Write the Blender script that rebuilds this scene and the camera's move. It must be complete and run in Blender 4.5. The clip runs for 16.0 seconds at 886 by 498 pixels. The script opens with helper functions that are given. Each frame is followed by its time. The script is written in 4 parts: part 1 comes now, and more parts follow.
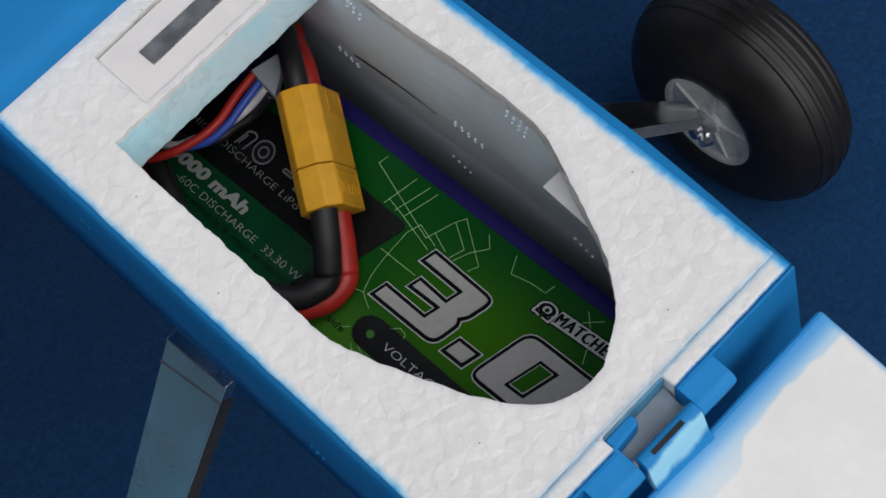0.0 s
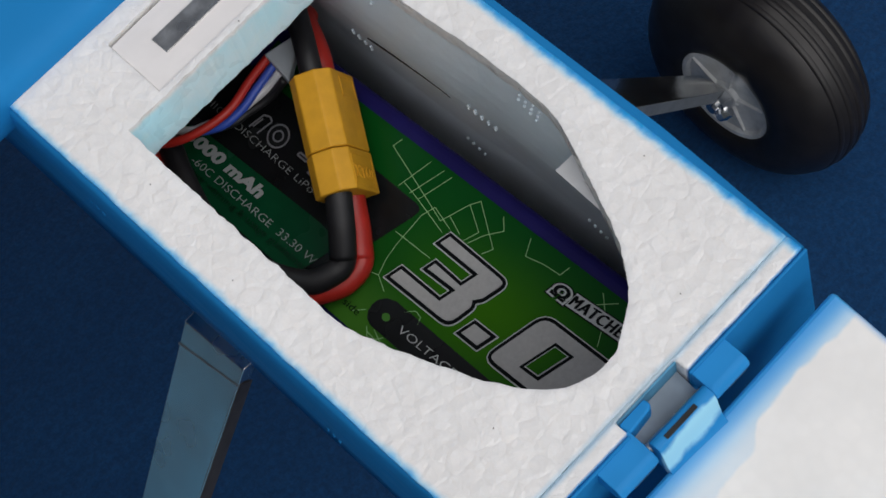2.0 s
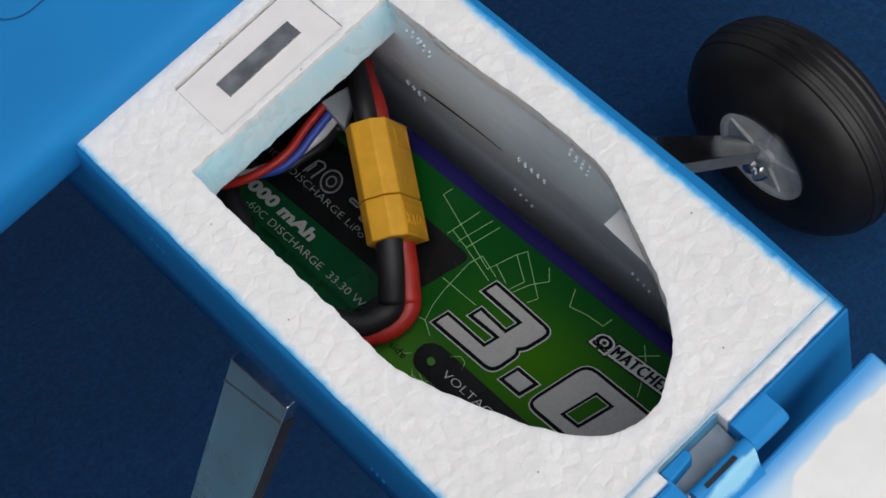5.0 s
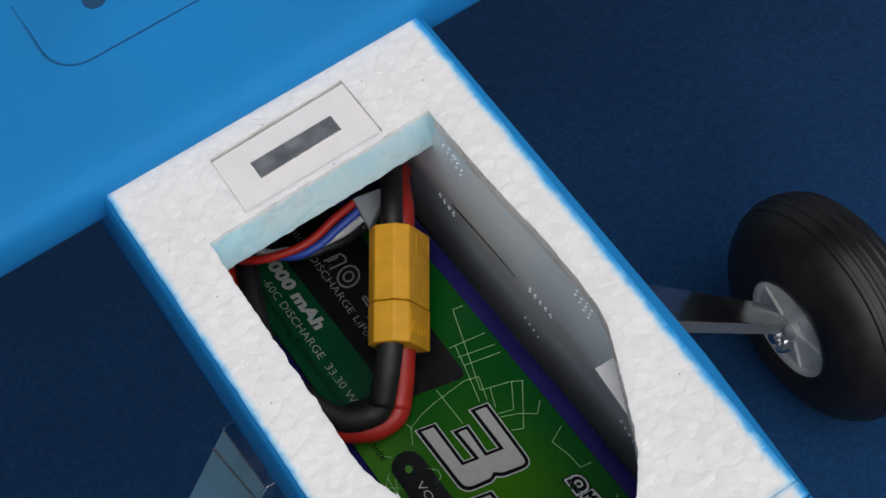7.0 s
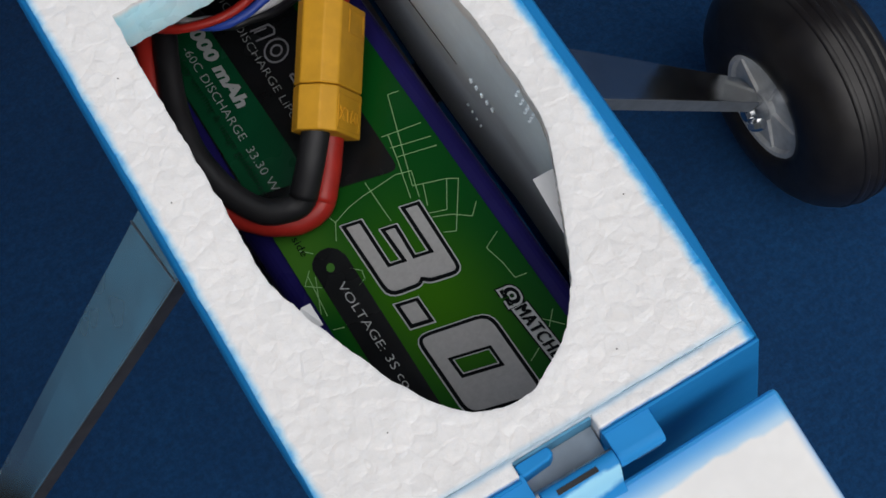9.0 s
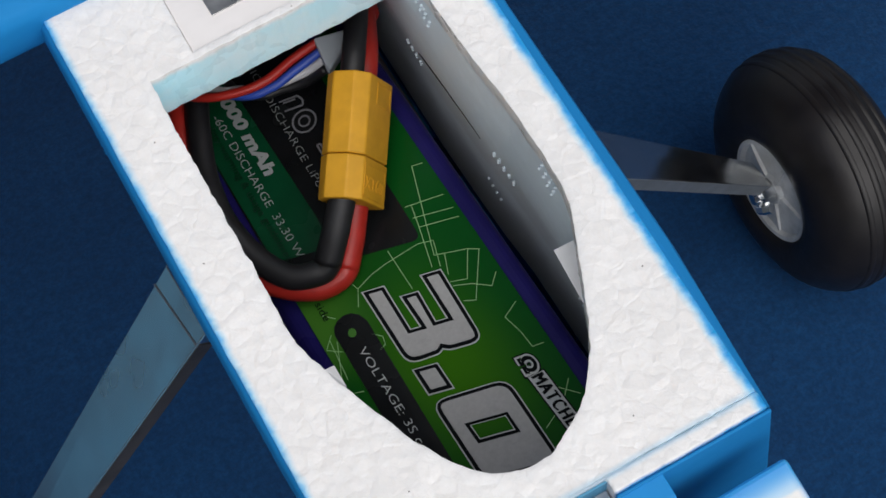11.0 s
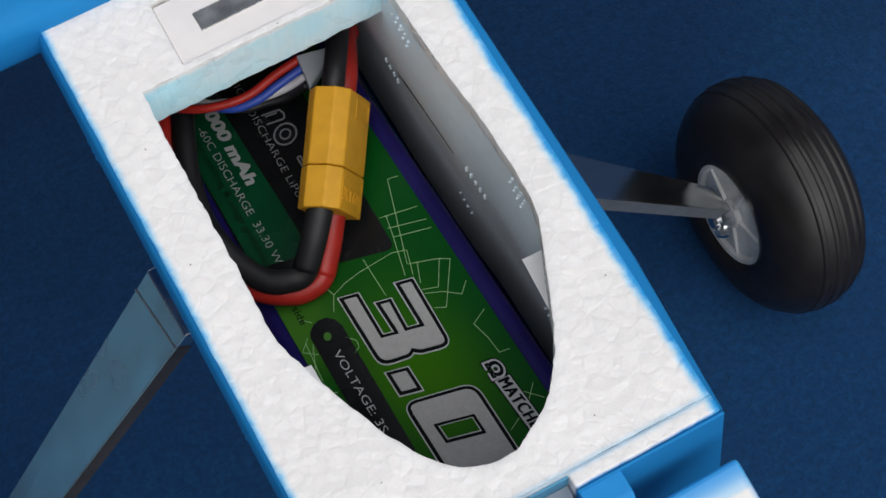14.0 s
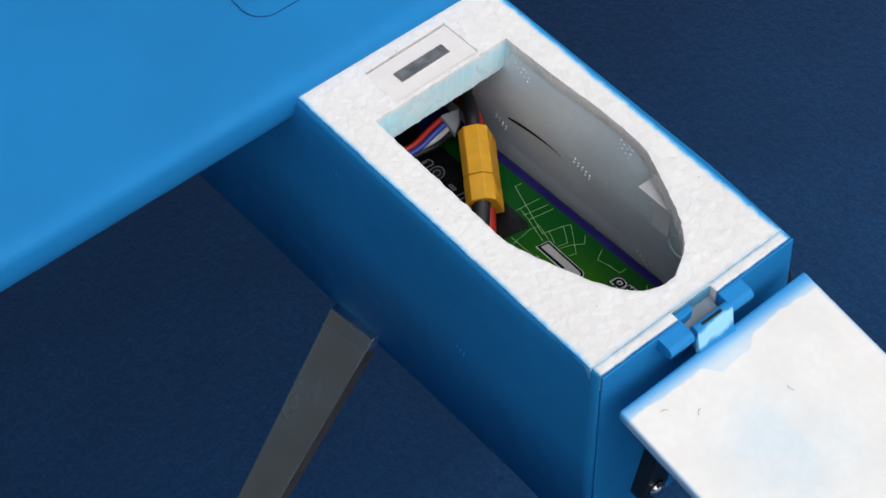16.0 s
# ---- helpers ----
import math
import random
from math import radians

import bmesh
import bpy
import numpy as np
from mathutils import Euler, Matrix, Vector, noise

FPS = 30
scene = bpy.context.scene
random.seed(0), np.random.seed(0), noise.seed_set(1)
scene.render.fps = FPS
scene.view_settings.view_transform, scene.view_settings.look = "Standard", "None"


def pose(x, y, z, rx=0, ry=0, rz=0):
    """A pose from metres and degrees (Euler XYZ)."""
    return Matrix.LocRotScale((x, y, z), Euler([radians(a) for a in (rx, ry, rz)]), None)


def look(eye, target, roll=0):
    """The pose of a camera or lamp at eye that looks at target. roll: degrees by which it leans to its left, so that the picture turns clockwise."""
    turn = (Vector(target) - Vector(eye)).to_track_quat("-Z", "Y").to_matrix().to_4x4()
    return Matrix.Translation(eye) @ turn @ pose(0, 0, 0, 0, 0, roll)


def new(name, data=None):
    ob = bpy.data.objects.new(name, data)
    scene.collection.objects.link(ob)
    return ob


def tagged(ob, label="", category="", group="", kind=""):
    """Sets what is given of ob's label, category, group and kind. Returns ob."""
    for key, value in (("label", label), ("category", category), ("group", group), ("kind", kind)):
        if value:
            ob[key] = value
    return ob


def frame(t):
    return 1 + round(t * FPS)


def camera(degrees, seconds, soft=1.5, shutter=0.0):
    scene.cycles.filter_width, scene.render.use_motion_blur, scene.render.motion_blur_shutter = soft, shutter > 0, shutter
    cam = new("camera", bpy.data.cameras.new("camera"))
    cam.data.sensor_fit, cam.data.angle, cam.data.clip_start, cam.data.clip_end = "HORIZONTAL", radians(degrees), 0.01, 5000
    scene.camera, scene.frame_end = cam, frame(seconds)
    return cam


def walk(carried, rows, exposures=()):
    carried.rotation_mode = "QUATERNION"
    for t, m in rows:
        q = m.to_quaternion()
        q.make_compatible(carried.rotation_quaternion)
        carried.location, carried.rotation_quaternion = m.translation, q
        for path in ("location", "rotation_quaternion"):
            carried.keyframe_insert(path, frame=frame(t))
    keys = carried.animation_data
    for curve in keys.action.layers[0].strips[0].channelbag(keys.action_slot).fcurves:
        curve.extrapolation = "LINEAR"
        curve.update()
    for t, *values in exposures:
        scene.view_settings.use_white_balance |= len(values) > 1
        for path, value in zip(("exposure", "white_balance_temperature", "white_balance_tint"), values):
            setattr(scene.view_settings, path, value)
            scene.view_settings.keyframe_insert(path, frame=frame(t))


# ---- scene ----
# A foam model aeroplane on a blue fleece cloth, its battery hatch open.
# Plan unit: one fuselage width.  x across, y towards the tail, z up, 0 on the deck.
U = 0.088
H = 3.5 * U

cam = camera(27.08, 16.0, soft=1.6)
PATH = [
    (0.0, pose(-0.0399, -0.0943, 0.6511, 25.29, 7.94, -45.39)),
    (0.5, pose(-0.0364, -0.0931, 0.6509, 24.13, 8.46, -45.91)),
    (1.0, pose(-0.0391, -0.1018, 0.6515, 23.95, 8.72, -45.90)),
    (1.5, pose(-0.0379, -0.1015, 0.6510, 23.98, 8.94, -45.78)),
    (2.0, pose(-0.0355, -0.0941, 0.6534, 24.20, 8.88, -45.55)),
    (2.5, pose(-0.0381, -0.0836, 0.6565, 24.75, 8.26, -43.90)),
    (3.0, pose(-0.0368, -0.0860, 0.6572, 25.04, 8.34, -43.74)),
    (3.5, pose(-0.0378, -0.0890, 0.6599, 25.22, 8.36, -43.73)),
    (5.8, pose(-0.0446, -0.0984, 0.6658, 26.39, 8.43, -43.10)),
    (6.0, pose(-0.0423, -0.0994, 0.6650, 26.54, 8.01, -42.45)),
    (6.5, pose(-0.0326, -0.0985, 0.6698, 28.25, 6.47, -38.23)),
    (7.0, pose(-0.0322, -0.1045, 0.6720, 30.50, 5.25, -33.02)),
    (7.5, pose(-0.0304, -0.1048, 0.6672, 29.89, 4.99, -31.45)),
    (8.0, pose(-0.0154, -0.0935, 0.6572, 25.48, 5.05, -31.68)),
    (8.5, pose(-0.0060, -0.0820, 0.6462, 22.78, 4.25, -31.00)),
    (9.0, pose(-0.0034, -0.0796, 0.6435, 21.58, 3.74, -30.69)),
    (9.2, pose(-0.0020, -0.0745, 0.6446, 21.78, 3.61, -30.37)),
    (11.3, pose(-0.0120, -0.0842, 0.6534, 24.42, 2.74, -29.25)),
    (11.5, pose(-0.0119, -0.0820, 0.6534, 24.01, 2.36, -29.18)),
    (12.0, pose(-0.0081, -0.0813, 0.6519, 23.53, 2.23, -29.86)),
    (12.5, pose(-0.0086, -0.0815, 0.6543, 23.34, 2.05, -29.96)),
    (13.0, pose(-0.0110, -0.0827, 0.6561, 23.45, 1.94, -29.94)),
    (13.5, pose(-0.0120, -0.0835, 0.6578, 23.74, 1.81, -29.82)),
    (14.0, pose(-0.0196, -0.0942, 0.6712, 25.14, 1.49, -28.81)),
    (14.5, pose(-0.0435, -0.1217, 0.6985, 27.19, 1.45, -29.55)),
    (15.0, pose(-0.0924, -0.1539, 0.7384, 30.13, 0.58, -32.87)),
    (15.5, pose(-0.1593, -0.1895, 0.7680, 33.62, -0.55, -35.95)),
    (16.0, pose(-0.2484, -0.2161, 0.7878, 38.02, -0.13, -40.26)),
]
walk(cam, PATH, [(0.0, -0.05), (2.5, -0.02), (3.5, 0.04), (9.0, 0.07), (11.5, 0.27), (13.0, 0.24), (14.0, 0.23), (16.0, 0.32)])

# ---------------------------------------------------------------- light
world = bpy.data.worlds.new("world")
scene.world = world
world.use_nodes = True
wn = world.node_tree
sky = wn.nodes.new("ShaderNodeTexSky")
sky.sky_type = "NISHITA"
sky.sun_disc = False
sky.sun_elevation = radians(56)
sky.sun_rotation = radians(175)
pale = wn.nodes.new("ShaderNodeHueSaturation")
pale.inputs["Saturation"].default_value = 0.35
wn.links.new(sky.outputs[0], pale.inputs["Color"])
wn.links.new(pale.outputs[0], wn.nodes["Background"].inputs[0])
wn.nodes["Background"].inputs[1].default_value = 0.085

sun_data = bpy.data.lights.new("sun", "SUN")
sun_data.energy = 2.1
sun_data.angle = radians(85)
sun_data.color = (1.0, 0.975, 0.965)
sun = new("sun", sun_data)
sun.matrix_world = look((0.07, -1.0, 1.5), (0, 0, 0))

# ---------------------------------------------------------------- materials


def material(name, color, rough=0.6, metal=0.0, spec=0.5):
    m = bpy.data.materials.new(name)
    m.use_nodes = True
    b = m.node_tree.nodes["Principled BSDF"]
    b.inputs["Base Color"].default_value = (*color, 1)
    b.inputs["Roughness"].default_value = rough
    b.inputs["Metallic"].default_value = metal
    b.inputs["Specular IOR Level"].default_value = spec
    return m


def node(m, kind, **values):
    n = m.node_tree.nodes.new(kind)
    for key, value in values.items():
        n.inputs[key].default_value = value
    return n


def link(m, a, b):
    m.node_tree.links.new(a, b)


def bsdf(m):
    return m.node_tree.nodes["Principled BSDF"]


def place(m):
    return node(m, "ShaderNodeNewGeometry").outputs["Position"]


def mapped(m, value, lo, hi, out_lo=0.0, out_hi=1.0, smooth=True):
    n = node(m, "ShaderNodeMapRange")
    if smooth:
        n.interpolation_type = "SMOOTHSTEP"
    link(m, value, n.inputs[0])
    for k, v in zip((1, 2, 3, 4), (lo, hi, out_lo, out_hi)):
        n.inputs[k].default_value = v
    return n.outputs[0]


def math_node(m, op, a, b):
    n = node(m, "ShaderNodeMath")
    n.operation = op
    for k, v in enumerate((a, b)):
        if isinstance(v, (int, float)):
            n.inputs[k].default_value = v
        else:
            link(m, v, n.inputs[k])
    return n.outputs[0]


def mixed(m, fac, a, b):
    n = node(m, "ShaderNodeMix")
    n.data_type = "RGBA"
    if isinstance(fac, (int, float)):
        n.inputs[0].default_value = fac
    else:
        link(m, fac, n.inputs[0])
    for k, v in ((6, a), (7, b)):
        if isinstance(v, tuple):
            n.inputs[k].default_value = (*v, 1)
        else:
            link(m, v, n.inputs[k])
    return n.outputs[2]


def noise_out(m, scale, detail=3.0, rough=0.55):
    n = node(m, "ShaderNodeTexNoise", Scale=scale, Detail=detail, Roughness=rough)
    link(m, place(m), n.inputs["Vector"])
    return n.outputs[0]


def bump(m, *layers):
    """Layers of (height socket, strength, distance)."""
    last = None
    for height, strength, distance in layers:
        n = node(m, "ShaderNodeBump", Distance=distance)
        if isinstance(strength, float):
            n.inputs["Strength"].default_value = strength
        else:
            link(m, strength, n.inputs["Strength"])
        link(m, height, n.inputs["Height"])
        if last:
            link(m, last, n.inputs["Normal"])
        last = n.outputs[0]
    link(m, last, bsdf(m).inputs["Normal"])


BLUE = (0.012, 0.205, 0.50)
WHITE = (0.90, 0.882, 0.860)


def beads(m, scale):
    n = node(m, "ShaderNodeTexVoronoi", Scale=scale, Randomness=1.0)
    n.feature = "SMOOTH_F1"
    n.inputs["Smoothness"].default_value = 0.35
    link(m, place(m), n.inputs["Vector"])
    return n.outputs["Distance"]


def foam(name, base=WHITE, spray=0.0, relief=0.46):
    """White bead foam; spray: width of blue overspray along the fuselage's outer edges, in plan units."""
    m = material(name, base, 0.36, 0, 0.5)
    cells = beads(m, 1 / 0.0030)
    crease = node(m, "ShaderNodeTexVoronoi", Scale=1 / 0.0040)
    crease.feature = "DISTANCE_TO_EDGE"
    wander = node(m, "ShaderNodeTexNoise", Scale=500.0, Detail=3.0)
    link(m, place(m), wander.inputs["Vector"])
    bend = node(m, "ShaderNodeVectorMath")
    bend.operation = "MULTIPLY_ADD"
    link(m, wander.outputs["Color"], bend.inputs[0])
    bend.inputs[1].default_value = (0.0012, 0.0012, 0.0012)
    link(m, place(m), bend.inputs[2])
    link(m, bend.outputs[0], crease.inputs["Vector"])
    groove = mapped(m, crease.outputs["Distance"], 0.0, 0.16)
    tone = node(m, "ShaderNodeTexVoronoi", Scale=1 / 0.0040)
    link(m, bend.outputs[0], tone.inputs["Vector"])
    shade = node(m, "ShaderNodeSeparateColor")
    link(m, tone.outputs["Color"], shade.inputs[0])
    fine = noise_out(m, 1300, 3, 0.7)
    broad = noise_out(m, 45, 4)
    color = mixed(m, mapped(m, broad, 0.35, 0.7), base, tuple(c * 0.93 for c in base))
    color = mixed(m, mapped(m, cells, 0.25, 0.75, 0, 0.25), color, tuple(c * 0.88 for c in base))
    color = mixed(m, math_node(m, "MULTIPLY", shade.outputs[0], 0.45 * min(1, relief)), color, tuple(c * 0.84 for c in base))
    color = mixed(m, mapped(m, crease.outputs["Distance"], 0.0, 0.12, 0.22 * min(1, relief), 0), color, tuple(c * 0.80 for c in base))
    if relief > 0.3:
        link(m, mapped(m, shade.outputs[1], 0.60, 0.95, 0.42, 0.16), bsdf(m).inputs["Roughness"])
    color = mixed(m, mapped(m, noise_out(m, 1000, 4, 0.75), 0.40, 0.60, 0.32 * min(1, relief), 0), color, tuple(c * 0.82 for c in base))
    if spray:
        sep = node(m, "ShaderNodeSeparateXYZ")
        link(m, place(m), sep.inputs[0])
        x = math_node(m, "DIVIDE", sep.outputs[0], U)
        d = math_node(m, "MINIMUM", math_node(m, "ADD", x, 0.008), math_node(m, "SUBTRACT", math_node(m, "ADD", 0.981, math_node(m, "MULTIPLY", sep.outputs[1], 0.010 / U)), x))
        wob = math_node(m, "MULTIPLY", math_node(m, "SUBTRACT", noise_out(m, 190, 4, 0.6), 0.5), 0.026)
        d = math_node(m, "ADD", d, wob)
        color = mixed(m, mapped(m, d, 0.0, spray * 1.4, 0.9, 0), color, (0.22, 0.62, 0.90))
        color = mixed(m, mapped(m, d, -0.004, spray * 0.8, 1, 0), color, (0.012, 0.31, 0.74))
        y = math_node(m, "DIVIDE", sep.outputs[1], U)
        line = math_node(m, "ABSOLUTE", math_node(m, "SUBTRACT", math_node(m, "ADD", y, math_node(m, "MULTIPLY", wob, 0.4)), 0.031), 0.0)
        color = mixed(m, mapped(m, line, 0.0, 0.018, 0.5, 0), color, (0.30, 0.62, 0.85))
        color = mixed(m, mapped(m, math_node(m, "ADD", y, math_node(m, "MULTIPLY", wob, 0.3)), -0.015, -0.007, 1, 0), color, BLUE)
        # pale overspray on the cut end of the opening
        z = math_node(m, "DIVIDE", math_node(m, "SUBTRACT", sep.outputs[2], H), U)
        face = math_node(m, "MULTIPLY", mapped(m, math_node(m, "ADD", z, math_node(m, "MULTIPLY", wob, 0.5)), -0.030, -0.004, 1, 0), mapped(m, math_node(m, "ABSOLUTE", math_node(m, "SUBTRACT", y, 1.46), 0.0), 0.014, 0.022, 1, 0))
        color = mixed(m, math_node(m, "MULTIPLY", face, mapped(m, noise_out(m, 90, 4), 0.3, 0.7, 0.6, 1.0)), color, (0.54, 0.84, 0.94))
        calm = mapped(m, face, 0.0, 1.0, 1.0, 0.22)
    link(m, color, bsdf(m).inputs["Base Color"])
    bsdf(m).inputs["Subsurface Weight"].default_value = 0.5 if relief > 0.3 else 0.2
    bsdf(m).inputs["Subsurface Radius"].default_value = (1.0, 0.95, 0.9)
    bsdf(m).inputs["Subsurface Scale"].default_value = 0.004
    layers = ((cells, relief * 0.50, 0.0010), (groove, relief * 0.36, 0.0003), (fine, 0.75 * min(1, relief * 2), 0.0002), (noise_out(m, 110, 2), relief * 0.10, 0.0010))
    if spray:
        layers = [(h, math_node(m, "MULTIPLY", calm, k), d) for h, k, d in layers]
    bump(m, *layers)
    return m


def painted(name, color, rough=0.65, relief=0.18):
    m = material(name, color, rough, 0, 0.15)
    broad = noise_out(m, 18, 4)
    c = mixed(m, mapped(m, broad, 0.3, 0.7), color, tuple(v * 0.9 for v in color))
    link(m, c, bsdf(m).inputs["Base Color"])
    link(m, mapped(m, noise_out(m, 60, 3), 0.3, 0.7, rough - 0.06, rough + 0.1), bsdf(m).inputs["Roughness"])
    bump(m, (beads(m, 1 / 0.0036), relief, 0.0003), (noise_out(m, 500, 2), 0.1, 0.0002))
    return m


def varied(name, color, rough=0.5, metal=0.0, scale=200, amount=0.15, relief=0.1, spec=0.5):
    m = material(name, color, rough, metal, spec)
    n = noise_out(m, scale, 4)
    c = mixed(m, mapped(m, n, 0.3, 0.7), color, tuple(v * (1 - amount) for v in color))
    link(m, c, bsdf(m).inputs["Base Color"])
    link(m, mapped(m, noise_out(m, scale * 0.4, 3), 0.3, 0.7, max(rough - 0.08, 0.02), rough + 0.08), bsdf(m).inputs["Roughness"])
    bump(m, (noise_out(m, scale * 3, 2), relief, 0.0003))
    return m


FOAM = foam("white_bead_foam", spray=0.020, relief=0.62)
FOAM_IN = foam("bay_foam", (0.77, 0.86, 0.92), relief=0.12)
# unseen bay surfaces, darkened in colour to cut bounced light
BAY_SHADE = varied("bay_shade_foam", (0.10, 0.10, 0.115), 0.7, 0, 90, 0.3, 0.1)
FOAM_CUT = foam("cut_foam", (0.78, 0.93, 0.97), relief=0.4)
PAINT = painted("blue_painted_foam", BLUE)
PLASTIC_BLUE = varied("blue_plastic", (0.012, 0.235, 0.58), 0.55, 0, 90, 0.12, 0.05, 0.22)
PLASTIC_WHITE = varied("white_plastic_plate", (0.80, 0.77, 0.75), 0.45, 0, 160, 0.05, 0.06)
# white plastic of the balance plug, greyed because it stands in shadow
PLASTIC_GREY = varied("shaded_white_plastic", (0.38, 0.42, 0.46), 0.5, 0, 160, 0.08, 0.06)
RECESS_BLUE = varied("pale_blue_overspray", (0.10, 0.34, 0.54), 0.6, 0, 70, 0.5, 0.08)
RECESS = varied("oversprayed_plastic", (0.27, 0.35, 0.43), 0.55, 0, 60, 0.45, 0.06)
STEEL = varied("scuffed_steel", (0.64, 0.64, 0.63), 0.30, 1.0, 220, 0.35, 0.12)
ALU = varied("polished_aluminium", (0.74, 0.74, 0.73), 0.22, 1.0, 70, 0.10, 0.004)
BRIGHT = varied("bright_metal", (0.7, 0.71, 0.72), 0.2, 1.0, 200, 0.1, 0.05)
RUBBER = varied("black_rubber", (0.014, 0.0118, 0.011), 0.38, 0, 150, 0.3, 0.15, 0.36)
HUB = varied("grey_translucent_nylon", (0.58, 0.59, 0.58), 0.35, 0, 120, 0.30, 0.15)
EDGE_BROWN = varied("dull_dark_brown", (0.10, 0.09, 0.085), 0.42, 0.5, 150, 0.3, 0.1)
EDGE_GREY = varied("dull_grey_edge", (0.22, 0.24, 0.26), 0.5, 0.6, 150, 0.2, 0.1)
BLACK = varied("black_plastic", (0.012, 0.012, 0.013), 0.35, 0, 100, 0.2, 0.05)
YELLOW = varied("yellow_nylon", (0.68, 0.34, 0.022), 0.50, 0, 140, 0.16, 0.12, 0.3)
WIRE_BLACK = varied("black_silicone", (0.011, 0.011, 0.013), 0.5, 0, 220, 0.3, 0.1)
WIRE_RED = varied("red_silicone", (0.46, 0.022, 0.014), 0.45, 0, 220, 0.15, 0.1)
WIRE_BLUE = varied("blue_silicone", (0.03, 0.08, 0.45), 0.45, 0, 220, 0.15, 0.1)
WIRE_WHITE = varied("white_silicone", (0.6, 0.6, 0.62), 0.5, 0, 220, 0.1, 0.1)
PURPLE = varied("purple_shrink_film", (0.016, 0.013, 0.11), 0.3, 0, 60, 0.25, 0.08, 0.1)
PAPER = varied("white_paper_tape", (0.78, 0.78, 0.78), 0.6, 0, 300, 0.05, 0.05)
SCUFF = material("grey_scuff", (0.20, 0.18, 0.17), 0.7)
# darkened blue: the shade inside bolt hole and slots, put into the colour
HOLE_BLUE = material("shaded_blue", (0.004, 0.05, 0.13), 0.7)
JOINT_BLUE = varied("joint_blue", (0.006, 0.10, 0.26), 0.6, 0, 90, 0.2, 0.05)
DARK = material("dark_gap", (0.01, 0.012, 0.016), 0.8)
INK_WHITE = material("white_ink", (0.52, 0.54, 0.54), 0.3, 0, 0.2)
# white ink for the rear lettering, the bay's shade put into its colour
INK_SOFT = material("shaded_white_ink", (0.34, 0.36, 0.36), 0.3)
INK_DIM = material("dim_grey_ink", (0.22, 0.22, 0.24), 0.3)
INK_GREY = varied("silver_ink", (0.42, 0.415, 0.41), 0.3, 0, 900, 0.08, 0.03, 0.2)
INK_BLACK = material("black_ink", (0.005, 0.006, 0.007), 0.25, 0, 0.06)
INK_PANEL = varied("charcoal_ink", (0.009, 0.010, 0.011), 0.22, 0, 120, 0.3, 0.03, 0.25)
INK_STRIPE = varied("deep_green_ink", (0.004, 0.060, 0.024), 0.25, 0, 90, 0.2, 0.03, 0.2)
INK_LINE = material("pale_green_ink", (0.28, 0.50, 0.22), 0.3, 0, 0.2)
INK_DOT = material("mid_green_ink", (0.06, 0.19, 0.03), 0.3, 0, 0.2)
INK_GREEN_DARK = material("dark_green_ink", (0.002, 0.018, 0.008), 0.3)


def label_film():
    m = material("green_label_film", (0.03, 0.2, 0.03), 0.2, 0, 0.1)
    sep = node(m, "ShaderNodeSeparateXYZ")
    link(m, place(m), sep.inputs[0])
    x = math_node(m, "DIVIDE", sep.outputs[0], U)
    y = math_node(m, "DIVIDE", sep.outputs[1], U)
    off = math_node(m, "ABSOLUTE", math_node(m, "SUBTRACT", math_node(m, "ADD", x, math_node(m, "MULTIPLY", math_node(m, "SUBTRACT", y, 0.7), 0.12)), 0.5), 0.0)
    glow = mapped(m, off, 0.02, 0.27, 1, 0)
    end = mapped(m, math_node(m, "ABSOLUTE", math_node(m, "SUBTRACT", y, 0.66), 0.0), 0.0, 0.42, 1, 0.1)
    c = mixed(m, math_node(m, "MULTIPLY", glow, end), (0.003, 0.066, 0.009), (0.034, 0.140, 0.003))
    # paler green towards the corner beside the tag
    near = node(m, "ShaderNodeVectorMath")
    near.operation = "DISTANCE"
    link(m, place(m), near.inputs[0])
    near.inputs[1].default_value = (0.25 * U, 0.96 * U, H - 0.72 * U)
    c = mixed(m, mapped(m, near.outputs["Value"], 0.02 * U, 0.22 * U, 0.85, 0), c, (0.060, 0.190, 0.020))
    link(m, c, bsdf(m).inputs["Base Color"])
    bump(m, (noise_out(m, 25, 3), 0.08, 0.001))
    return m


LABEL = label_film()


def cloth():
    m = material("navy_fleece", (0.006, 0.03, 0.105), 1.0, 0, 0.1)
    fine, mid, broad = noise_out(m, 700, 3), noise_out(m, 190, 4), noise_out(m, 14, 4)
    c = mixed(m, mapped(m, mid, 0.3, 0.7), (0.0050, 0.040, 0.118), (0.0070, 0.052, 0.147))
    c = mixed(m, mapped(m, broad, 0.3, 0.7, 0, 0.35), c, (0.003, 0.024, 0.078))
    c = mixed(m, mapped(m, noise_out(m, 430, 5, 0.75), 0.38, 0.62, 0.55, 0), c, (0.0026, 0.020, 0.062))
    link(m, c, bsdf(m).inputs["Base Color"])
    bsdf(m).inputs["Sheen Weight"].default_value = 0.15
    bump(m, (mid, 0.45, 0.002), (fine, 0.5, 0.001))
    return m


CLOTH = cloth()
FLOOR = varied("light_blue_floor", (0.13, 0.34, 0.52), 0.7, 0, 14, 0.2, 0.05, 0.2)
WALL = varied("dull_grey_plaster", (0.17, 0.165, 0.155), 0.9, 0, 6, 0.12, 0.05, 0.1)
WALL_TOP = 0.75
CLOTH_X = -0.37


